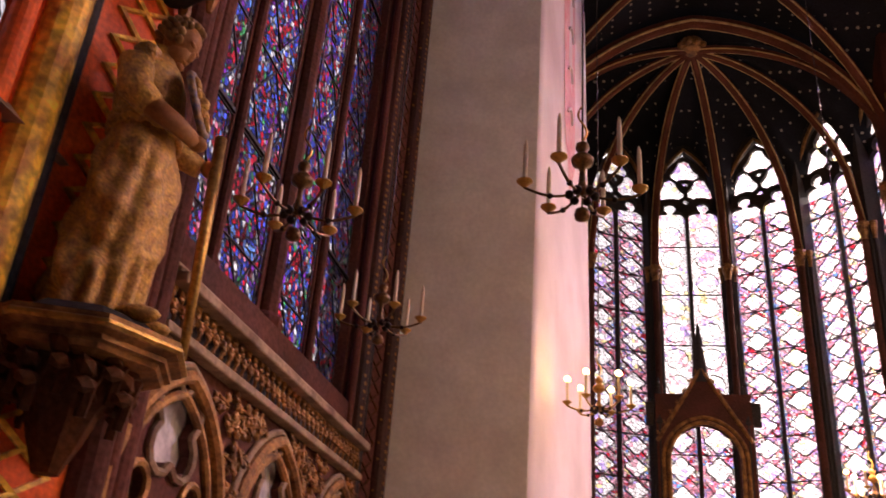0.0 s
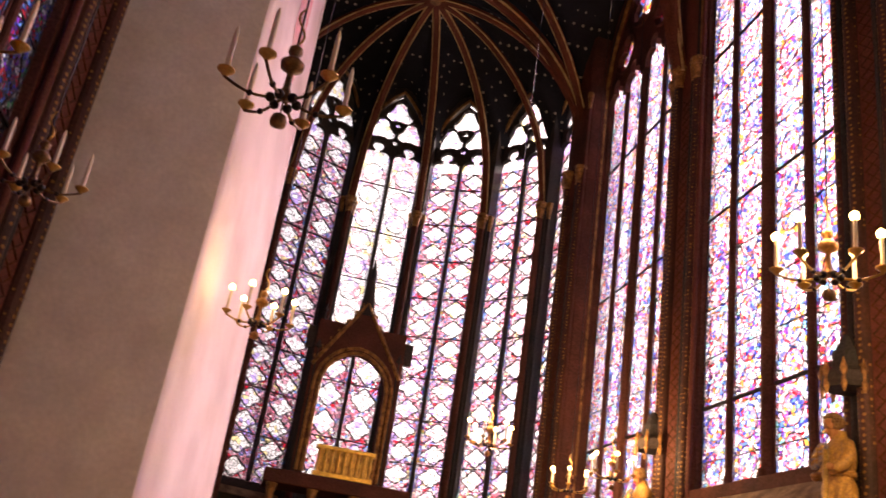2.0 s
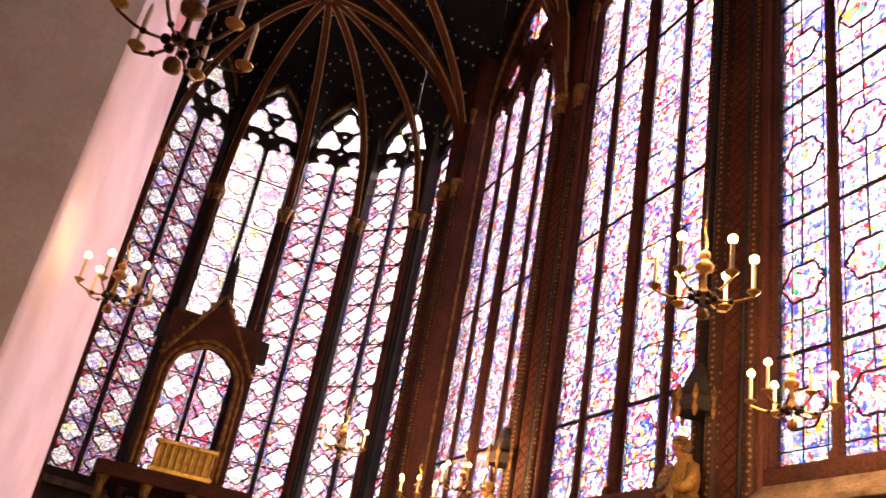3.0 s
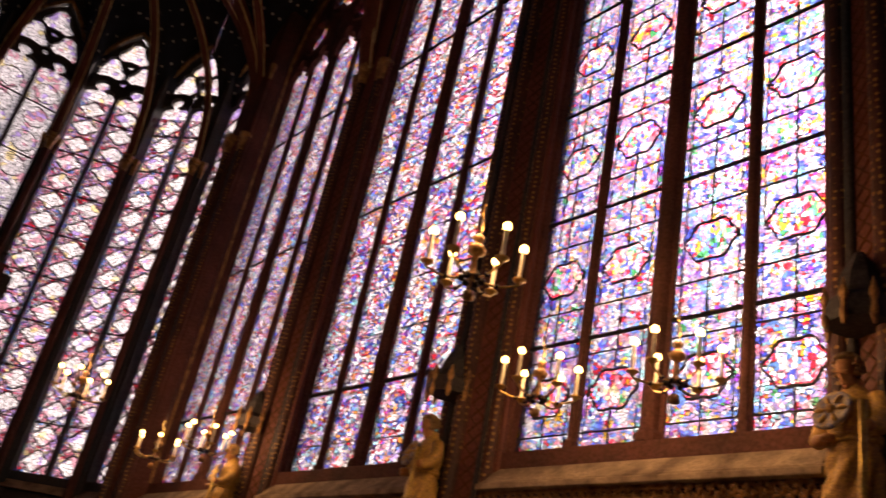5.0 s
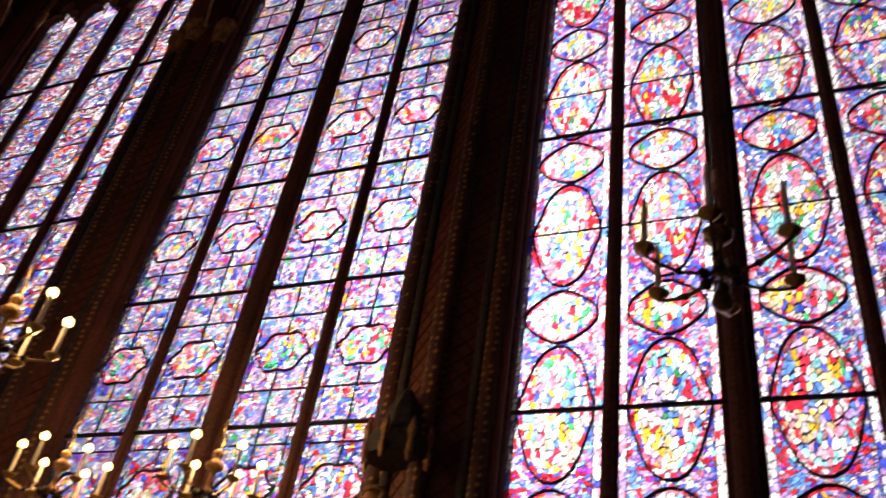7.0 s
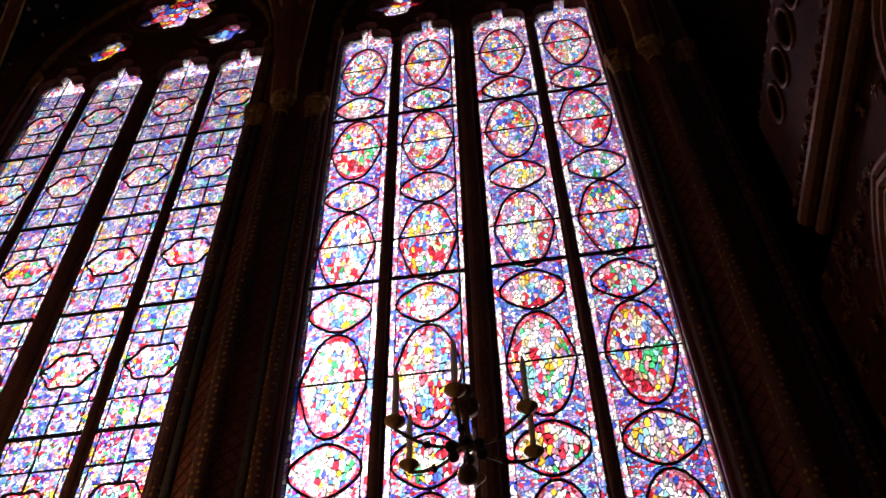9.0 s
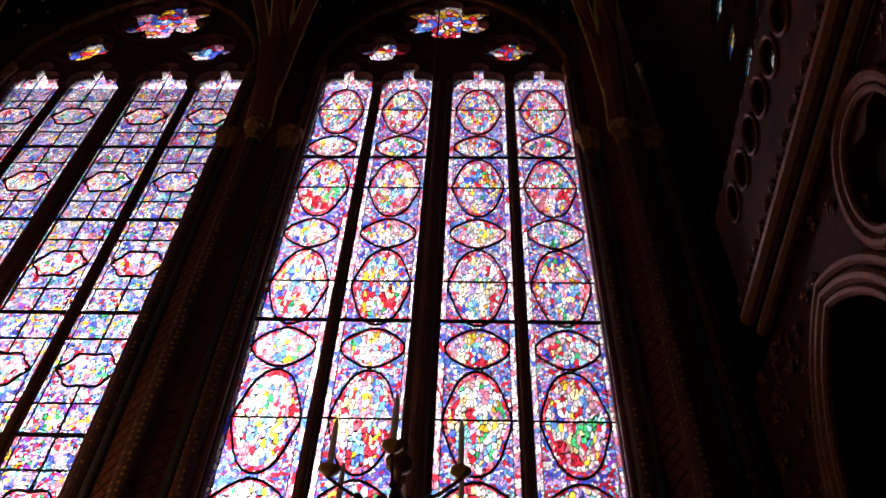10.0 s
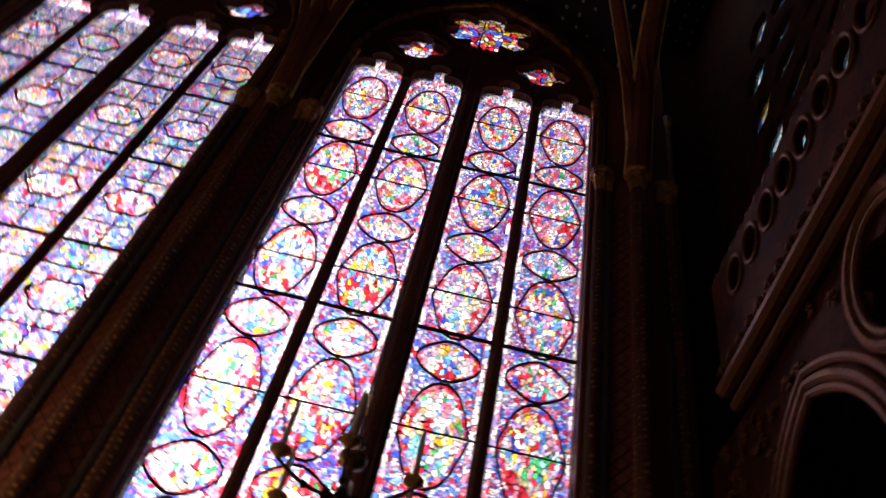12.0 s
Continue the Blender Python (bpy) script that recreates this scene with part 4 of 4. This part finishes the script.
def chandelier(at, lit, arms, turn=0.0):
    lab = "brass chandelier with lit candle bulbs hanging on a chain" if lit else "dark brass chandelier with unlit candles hanging on a chain"
    c = empty("chandelier", pose(*at, 0, 0, turn), label=lab, category="chandelier", group="chandeliers")
    bm = turned(bmesh.new(), [(0.004, -0.21), (0.05, -0.19), (0.056, -0.16), (0.045, -0.12), (0.006, -0.10), (0.006, 0.0), (0.055, 0.02), (0.045, 0.05), (0.026, 0.12), (0.02, 0.22), (0.024, 0.27), (0.075, 0.31), (0.082, 0.36), (0.05, 0.40), (0.03, 0.43), (0.05, 0.47), (0.045, 0.51), (0.01, 0.55)], 14)
    for v in bm.verts:
        v.co.z = v.co.z * 0.8 if v.co.z > 0 else v.co.z
    # Unlit chandeliers get darker metal: their dimness is put into the colour.
    part("stem", bm, M_GILTSTONE if lit else M_UNLIT, c, smooth=True)
    part("chain", sweep(bmesh.new(), [(0, 0, 0.43), (0, 0, vault_z(at[0], at[1]) - at[2] + 0.05)], 0.008, 5), M_BLACK, c)
    hook = [(0.032 * sin(t * 2 * pi), 0, 0.44 + 0.3 * t) for t in [j / 14 for j in range(15)]]
    part("hook", sweep(bmesh.new(), hook, 0.009, 5), M_BRASS, c)
    for tier, (n, rr, z) in enumerate(arms):
        for k in range(n):
            a = 2 * pi * k / n + tier * pi / n
            d = Vector((cos(a), sin(a), 0))
            pts = [d * (rr * t) + Vector((0, 0, z + 0.03 - 0.055 * sin(pi * t))) for t in [j / 9 for j in range(10)]]
            pts += [d * rr + Vector((0, 0, z + 0.05))]
            arm = part("arm", sweep(bmesh.new(), pts, 0.011, 6), M_BRASS if lit else M_UNLIT, c)
            for t in (0.3, 0.62):
                b2 = bmesh.new()
                bmesh.ops.create_icosphere(b2, subdivisions=2, radius=0.034 - 0.012 * (t > 0.5), matrix=Matrix.Translation(pts[int(t * 9)]))
                part("bead", b2, M_BLACK, arm)
            p = d * rr
            part("drip_pan", turned(bmesh.new(), [(0.012, 0.03), (0.03, 0.05), (0.058, 0.075), (0.058, 0.085), (0.02, 0.09)], 12, (p.x, p.y, z)), M_BRASS, arm)
            part("candle", turned(bmesh.new(), [(0.018, 0.085), (0.017, 0.34), (0.008, 0.35)], 10, (p.x, p.y, z)), M_WAX, arm)
            fl = turned(bmesh.new(), [(0.012, 0.34), (0.016, 0.355), (0.014, 0.385), (0.004, 0.425)] if not lit else [(0.012, 0.34), (0.033, 0.352), (0.041, 0.376), (0.033, 0.402), (0.006, 0.424)], 8, (p.x, p.y, z))
            part("bulb", fl, M_FLAME if lit else M_WAX, arm)
    if lit:
        la = new("candle_light", bpy.data.lights.new("candle_light", "POINT"))
        la.data.energy, la.data.color, la.data.shadow_soft_size = 1.6 if at[0] < 0 else 27, (1.0, 0.68, 0.34), 0.25
        la.location = (at[0], at[1], at[2] + 0.62)
    return c


SIX = ((6, 0.40, 0.0),)
TWO = ((4, 0.30, 0.26), (6, 0.42, -0.02))
CH = [((-2.45, 4.50, 4.30), False, SIX), ((-2.53, 7.09, 4.49), False, SIX), ((-0.49, 4.75, 4.54), False, SIX), ((-0.50, 10.3, 4.60), True, SIX),
      ((4.02, 5.50, 4.60), True, SIX), ((6.10, 6.68, 4.40), True, SIX), ((6.22, 5.01, 4.40), True, SIX), ((3.85, 15.05, 4.60), True, SIX),
      ((6.15, 14.8, 4.38), True, SIX), ((6.15, 17.0, 4.38), True, SIX), ((3.98, 0.42, 4.50), False, SIX)]
for i, (at, lit, arms) in enumerate(CH):
    chandelier(at, lit, arms, (14, 4, 10, 8, 24, 12, 5, 0, 18, 9, 0)[i])


# ---- dado arcade under the windows ----
def dado(m):
    d = empty("dado_arcade", m, label="carved dado arcade of pointed arches with trefoils, worn gilding", category="arcade", group="dado arcades", kind="structure")
    F = 0.33
    for c in (-1.74, 0, 1.74):
        bm = bmesh.new()
        hw = 0.76
        holes = [foil(c, 2.96, 0.32, 4, pi / 4)]
        for s in (-0.36, 0.36):
            lo = light_head(c + s, 0.6, 2.0, 2.66)
            holes.append([(c + s - 0.3, 0.45), (c + s + 0.3, 0.45)] + lo)
        plate(bm, [[(c - 0.87, 0.3), (c + 0.87, 0.3), (c + 0.87, 3.46), (c - 0.87, 3.46)]] + holes, F - 0.07, F)
        part("arch_panel", bm, M_PAINTED, d)
        for grow, r, mat, lift in ((0.02, 0.05, M_GILTSTONE, 0.05), (-0.1, 0.035, M_GILTSTONE, 0.02), (0.1, 0.03, M_STONE, 0.03)):
            a = hw + grow
            pts = [(c + u, F + lift, v) for u, v in [(a, 2.0)] + arch_pts(-a, a, 2.3, 1.0 + grow, 12) + [(-a, 2.0)]]
            part("arch_moulding", sweep(bmesh.new(), pts, r, 8, flat=(0, 1, 0)), mat, d)
        ring = foil(c, 2.96, 0.35, 4, pi / 4, 7)
        part("quatrefoil", sweep(bmesh.new(), [(u, F + 0.02, v) for u, v in ring], 0.03, 6, True, flat=(0, 1, 0)), M_STONE, d)
        for s in (-0.36, 0.36):
            lo = light_head(c + s, 0.62, 2.0, 2.68)
            part("trefoil_moulding", sweep(bmesh.new(), [(u, F + 0.02, v) for u, v in lo], 0.028, 6, flat=(0, 1, 0)), M_GILTSTONE, d)
        for s in (-0.74, 0, 0.74):
            bm = turned(bmesh.new(), [(0.08, 0.3), (0.08, 0.4), (0.045, 0.48), (0.045, 1.75), (0.06, 1.78), (0.09, 1.95), (0.095, 2.0)], 10, (c + s, F + 0.05, 0))
            part("colonnette", bm, M_GILTSTONE, d)
        part("medallion", box(bmesh.new(), c - 0.32, F - 0.088, 2.62, c + 0.32, F - 0.075, 3.3), M_PLASTER, d, "pale painted medallion")
    part("back", box(bmesh.new(), -2.58, 0.224, 0.3, 2.58, 0.24, 3.46), M_STONE, d)
    part("bench", box(bmesh.new(), -2.2, 0.2, -0.18, 2.2, 0.75, 0.3, 0.02), M_STONE, d)
    for k in range(70):
        o = part("frieze_leaf", leafm, None, d)
        o.location, o.rotation_euler = (-2.25 + 4.5 * (k + 0.5) / 70, 0.38, 3.62 + 0.1 * (k % 2)), (0, 0.5 * sin(3 * k), 0)
        o.scale = (1.0, 1.2, 1.05)
    g = random.Random(9)
    for k in range(260):
        u, z = g.uniform(-2.25, 2.25), g.uniform(2.55, 3.42)
        c = min((-1.74, 0, 1.74), key=lambda q: abs(q - u))
        if abs(u - c) < 0.88 * max(0.0, 1 - max(0, z - 2.3) / 1.12) ** 0.55 + 0.03:
            continue
        o = part("spandrel_leaf", leafm, None, d)
        o.location, o.rotation_euler, o.scale = (u, F + 0.03, z), (0, g.uniform(0, 6), 0), (1.1, 1.3, 1.1)
    return d


M_PLASTER = material("pale_medallion", (0.55, 0.52, 0.5), 0.8, 0, 24, 0.25, 0.3, (0.3, 0.28, 0.28), 6)
da = dado(frame_at(SOUTH, BAYS[0], south_turn))
for y in BAYS[1:3]:
    copy_thing(da, frame_at(SOUTH, y, south_turn))
copy_thing(da, Matrix.Translation((0, 0, -0.17)) @ frame_at(NORTH, BAYS[1], north_turn))


# ---- pier statues: plain figures on corbels under canopies ----
def statue_mesh():
    """A standing figure in a belted tunic and mantle, head bowed, with a relief roundel and a staff."""
    bm = bmesh.new()
    seg, rows = 72, 58
    prof = [(0.0, 0.25, 0.225), (0.25, 0.25, 0.22), (0.55, 0.235, 0.205), (0.85, 0.215, 0.185), (0.98, 0.19, 0.155), (1.04, 0.2, 0.16), (1.18, 0.225, 0.17),
            (1.3, 0.235, 0.16), (1.38, 0.2, 0.135), (1.44, 0.11, 0.1), (1.49, 0.068, 0.075), (1.54, 0.062, 0.07)]

    def at(z):
        for (z0, a0, b0), (z1, a1, b1) in zip(prof, prof[1:]):
            if z <= z1:
                t = (z - z0) / (z1 - z0)
                t = t * t * (3 - 2 * t)
                return a0 + (a1 - a0) * t, b0 + (b1 - b0) * t
        return prof[-1][1:]
    rings = []
    for i in range(rows + 1):
        z = 1.54 * i / rows
        a, b = at(z)
        ring = []
        for k in range(seg):
            t = 2 * pi * k / seg
            hem = 0.22 + 0.14 * sin(t + 0.6) + 0.02 * sin(7 * t)
            side = min(abs(t - 2.6), abs(t - 2.6 - 2 * pi), abs(t - 2.6 + 2 * pi))
            f = 0.0
            if z < hem:
                f = -0.10 + 0.09 * cos(13 * t + 0.6 * sin(3 * t))
            elif z < 0.98:
                drop = z - 0.16 * side * side
                f = (0.13 * sin(drop * 14 + 1.2) ** 3 + 0.12 * (abs(sin(4.5 * t + 2.2 * z + 0.5 * sin(2 * t))) - 0.5)) * min(1, (0.98 - z) * 5) * min(1, (z - hem) * 12 + 0.3)
            elif z > 1.06 and z < 1.4:
                f = 0.03 * cos(11 * t + 9 * z) * (1.4 - z) * 4
            ring.append(bm.verts.new((a * (1 + f) * cos(t), b * (1 + f) * sin(t) + 0.05 * sin(pi * z / 1.54) + 0.07 * max(0, z - 1.25), z)))
        rings.append(ring)
    for p, q in zip(rings, rings[1:]):
        for k in range(seg):
            bm.faces.new((p[k], p[(k + 1) % seg], q[(k + 1) % seg], q[k]))
    bm.faces.new(rings[0][::-1])
    bm.faces.new(rings[-1])

    def tint(n0, slot):
        bm.faces.ensure_lookup_table()
        for f in bm.faces[n0:]:
            f.material_index = slot

    def ball(p, r, m=None):
        return bmesh.ops.create_icosphere(bm, subdivisions=2, radius=r, matrix=Matrix.Translation(p) @ (m or Matrix.Identity(4)))
    # twisted belt and mantle hem
    for z, q in ((1.0, 0.022), (1.03, 0.018)):
        sweep(bm, [((at(z)[0] + 0.008) * cos(t), (at(z)[1] + 0.012) * sin(t) + 0.045, z + 0.012 * sin(12 * t)) for t in [2 * pi * k / 40 for k in range(40)]], q, 6, True)
    # bowed head: skull, jaw, brow, nose, chin
    n0 = len(bm.faces)
    tip = Matrix.Translation((0, 0.10, 1.585)) @ Matrix.Rotation(radians(-24), 4, "X")
    for p, r, sc in (((0, 0, 0.03), 0.098, (0.9, 1.05, 1.1)), ((0, 0.03, -0.05), 0.072, (0.9, 1.0, 1.15)), ((0, 0.092, -0.03), 0.02, (0.8, 1.3, 2.0)),
                     ((0, 0.082, -0.112), 0.024, (1.2, 1, 0.9)), ((0, 0.086, -0.078), 0.018, (1.6, 0.8, 0.6)), ((-0.035, 0.083, 0.022), 0.022, (1.5, 0.7, 0.6)), ((0.035, 0.083, 0.022), 0.022, (1.5, 0.7, 0.6))):
        ball((0, 0, 0), r, tip @ Matrix.Translation(p) @ Matrix.Diagonal((*sc, 1)))
    tint(n0, 1)
    # curled hair over crown, sides and nape
    n0 = len(bm.faces)
    for k in range(110):
        a, q = k * 2.39996, -0.55 + 2.0 * k / 110
        d = Vector((cos(a) * cos(q), sin(a) * cos(q), sin(q)))
        if d.y > 0.42 - 0.5 * max(0, d.z - 0.35) and d.z < 0.82:
            continue
        ball((0, 0, 0), 0.03, tip @ Matrix.Translation(Vector((0, -0.01, 0.035)) + Vector((d.x * 0.098, d.y * 0.108, d.z * 0.112))) @ Matrix.Rotation(a, 4, "Z") @ Matrix.Diagonal((1.25, 0.75, 0.8, 1)))
    tint(n0, 4)
    n0 = len(bm.faces)
    sweep(bm, [(-0.19, 0.03, 1.36), (-0.27, 0.02, 1.24), (-0.29, 0.05, 1.1), (-0.26, 0.14, 1.02)], [0.08, 0.09, 0.085, 0.07], 12)
    sweep(bm, [(0.19, 0.03, 1.36), (0.28, 0.06, 1.2), (0.28, 0.14, 1.08), (0.3, 0.26, 1.02)], [0.08, 0.085, 0.075, 0.055], 12)
    n1 = len(bm.faces)
    sweep(bm, [(-0.26, 0.12, 1.035), (-0.18, 0.25, 0.98), (-0.06, 0.31, 0.97)], [0.058, 0.048, 0.038], 12)
    ball((-0.03, 0.32, 0.975), 0.05, Matrix.Diagonal((1.3, 1, 0.7, 1)))
    ball((0.32, 0.31, 1.03), 0.05)
    tint(n1, 1)
    n0 = len(bm.faces)
    sweep(bm, [(0.30, 0.34, 1.22), (0.30, 0.36, 0.6), (0.30, 0.38, -0.04)], [0.033, 0.03, 0.022], 8)
    tint(n0, 2)
    n0 = len(bm.faces)
    turned(bm, [(0.02, 0.0), (0.17, 0.01), (0.18, 0.03), (0.165, 0.05), (0.15, 0.04), (0.02, 0.045)], 26)
    bm.faces.ensure_lookup_table()
    vs = {v for f in bm.faces[n0:] for v in f.verts}
    M = pose(-0.02, 0.25, 1.2, -72, 0, 0)
    for v in vs:
        v.co = M @ v.co
    tint(n0, 3)
    n0 = len(bm.faces)
    for k in range(6):
        t = 2 * pi * k / 6
        ball((0, 0, 0), 0.036, M @ Matrix.Translation((0.1 * cos(t), 0.1 * sin(t), 0.05)) @ Matrix.Rotation(t, 4, "Z") @ Matrix.Diagonal((1.3, 0.55, 0.5, 1)))
    ball((0, 0, 0), 0.04, M @ Matrix.Translation((0, 0, 0.05)))
    tint(n0, 0)
    # feet on the plinth
    for s_ in (-1, 1):
        ball((s_ * 0.1, 0.25, 0.03), 0.06, Matrix.Diagonal((0.9, 1.8, 0.7, 1)))
    for v in bm.verts:
        v.co.x = -v.co.x
    bmesh.ops.reverse_faces(bm, faces=bm.faces)
    me = mesh("statue", bm, M_ROBE, M_SKIN, M_GOLD, M_BLUEGILT, M_HAIR)
    me.shade_smooth()
    return me


M_HAIR = material("gilt_brown_hair", (0.30, 0.18, 0.07), 0.5, 0.2, 50, 0.35, 0.5, (0.12, 0.06, 0.03), 12)
M_SKIN = material("painted_face", (0.42, 0.19, 0.075), 0.5, 0, 40, 0.2, 0.2)
M_BLUEGILT = material("blue_and_gilt_relief", (0.12, 0.12, 0.2), 0.5, 0.1, 45, 0.4, 0.5, (0.42, 0.27, 0.1), 22)
stm = statue_mesh()


def corbel(m):
    c = empty("corbel", m, label="moulded stone corbel with dark carved leaves", category="corbel", group="statue corbels", kind="structure")
    part("shelf", turned(bmesh.new(), [(0.34, -0.15), (0.42, -0.13), (0.43, -0.105), (0.46, -0.1), (0.46, -0.075), (0.51, -0.06), (0.52, -0.04), (0.52, 0.0), (0.30, 0.012)], 8), M_GILTSTONE, c)
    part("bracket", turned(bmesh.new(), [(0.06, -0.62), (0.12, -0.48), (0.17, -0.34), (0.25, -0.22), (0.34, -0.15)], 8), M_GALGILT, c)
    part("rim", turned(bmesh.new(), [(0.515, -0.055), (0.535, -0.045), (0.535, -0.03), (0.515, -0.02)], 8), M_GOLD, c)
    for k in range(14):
        o = part("leaf", dark_leaf, None, c)
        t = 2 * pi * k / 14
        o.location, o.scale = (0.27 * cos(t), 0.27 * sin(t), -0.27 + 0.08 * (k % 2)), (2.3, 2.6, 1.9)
    part("plinth", turned(bmesh.new(), [(0.36, 0.0), (0.37, 0.05), (0.31, 0.1)], 8), M_DARK, c)
    return c


def canopy(m):
    c = empty("statue_canopy", m, label="small carved stone canopy with gilt finials", category="canopy", group="statue canopies", kind="structure")
    part("hood", turned(bmesh.new(), [(0.30, 0.0), (0.34, 0.06), (0.32, 0.2), (0.22, 0.28), (0.18, 0.5), (0.05, 0.75)], 8), M_DARK, c)
    for k in range(8):
        t = 2 * pi * k / 8
        part("finial", turned(bmesh.new(), [(0.015, -0.1), (0.04, 0.0), (0.025, 0.12), (0.05, 0.2), (0.005, 0.36)], 6, (0.32 * cos(t), 0.32 * sin(t), 0)), M_GILTSTONE, c)
    return c


first_set = None
for side, turn_, x0, off, ys in ((-1, north_turn, NORTH, -0.52, (PIERS[1],)), (1, south_turn, SOUTH, 0.2, PIERS[1:4])):
    for y in ys:
        base = Matrix.Translation((x0 - side * 0.66, y + off, 2.79)) @ Matrix.Rotation(turn_, 4, "Z")
        st = new("statue", stm)
        st.matrix_world = base @ Matrix.Translation((0, 0, 0.1)) @ Matrix.Rotation(radians(14 if side < 0 else -10), 4, "Z") @ Matrix.Scale(1.06, 4)
        tagged(st, "painted and gilt stone figure in a draped robe holding a staff", "statue", "pier statues")
        if first_set is None:
            first_set = (corbel(base), canopy(base @ Matrix.Translation((0, -0.12, 2.3))))
        else:
            copy_thing(first_set[0], base)
            copy_thing(first_set[1], base @ Matrix.Translation((0, -0.12, 2.3)))

# ---- the tribune with its gabled canopy before the axis window ----
TY = 23.3
tri = empty("tribune", pose(1.98, TY, 0), label="carved stone tribune with a gabled canopy over a pointed arch", category="tribune")
bm = bmesh.new()
out = [(-1.2, 4.5), (-0.9, 4.5)] + arch_pts(-0.9, 0.9, 6.95, 0.99, 10)[::-1] + [(0.9, 4.5), (1.25, 4.5), (1.25, 8.75), (0.42, 8.75), (0.12, 9.3), (0, 9.45), (-0.12, 9.3), (-0.42, 8.75), (-1.25, 8.75)]
plate(bm, [out], -0.15, 0.15)
part("gable", bm, M_PAINTED, tri)
for grow, r in ((0.03, 0.06), (0.17, 0.05)):
    a = 0.9 + grow
    part("arch_moulding", sweep(bmesh.new(), [(u, -0.16, v) for u, v in [(a, 4.6)] + arch_pts(-a, a, 6.95, 0.99 + grow, 12) + [(-a, 4.6)]], r, 8, flat=(0, 1, 0)), M_GILTSTONE, tri)
part("spire", turned(bmesh.new(), [(0.24, 9.1), (0.2, 9.45), (0.09, 10.2), (0.11, 10.25), (0.02, 10.85)], 8), M_DARK, tri)
for s in (-1, 1):
    part("pinnacle", turned(bmesh.new(), [(0.16, 4.3), (0.16, 7.9), (0.19, 7.95), (0.13, 8.3), (0.04, 9.0), (0.07, 9.05), (0.01, 9.25)], 8, (s * 1.14, 0, 0)), M_DARK, tri)
    part("gable_edge", sweep(bmesh.new(), [(s * 1.22, -0.15, 7.45), (0, -0.15, 9.45)], 0.055, 6), M_GILTSTONE, tri)
    for k in range(7):
        t = (k + 0.5) / 7
        o = part("crocket", leafm, None, tri)
        o.location, o.scale = (s * 1.24 * (1 - t), -0.12, 7.52 + 2.0 * t), (1.3, 1.3, 1.3)
    part("side_wall", box(bmesh.new(), s * 1.15, -0.06, 7.9, s * 1.5, 0.06, 8.55, 0.02), M_DARK, tri)
part("platform", box(bmesh.new(), -1.85, -0.6, 4.15, 1.95, 1.2, 4.5, 0.03), M_PAINTED, tri)
for x in (-1.6, -0.55, 0.55, 1.6):
    part("column", turned(bmesh.new(), [(0.14, 0), (0.1, 0.2), (0.1, 3.9), (0.16, 4.15)], 10, (x, -0.4, 0)), M_GILTSTONE, tri)
M_BRIGHTGOLD = material("bright_gilding", (0.85, 0.58, 0.14), 0.35, 0.6, 30, 0.2, 0.3, (0.6, 0.36, 0.08), 8)
chest = empty("gilt_chest", pose(2.1, TY - 0.42, 4.5), label="gilt openwork chest standing on the tribune platform", category="chest")
for z0, z1 in ((0.0, 0.12), (0.7, 0.8)):
    part("rail", box(bmesh.new(), -0.78, -0.16, z0, 0.78, 0.16, z1, 0.015), M_BRIGHTGOLD, chest)
part("core", box(bmesh.new(), -0.72, -0.08, 0.12, 0.72, 0.1, 0.7), M_GOLD, chest)
for k in range(9):
    part("baluster", turned(bmesh.new(), [(0.05, 0.12), (0.025, 0.2), (0.045, 0.4), (0.025, 0.6), (0.06, 0.7)], 8, (-0.68 + 0.17 * k, -0.12, 0)), M_BRIGHTGOLD, chest)
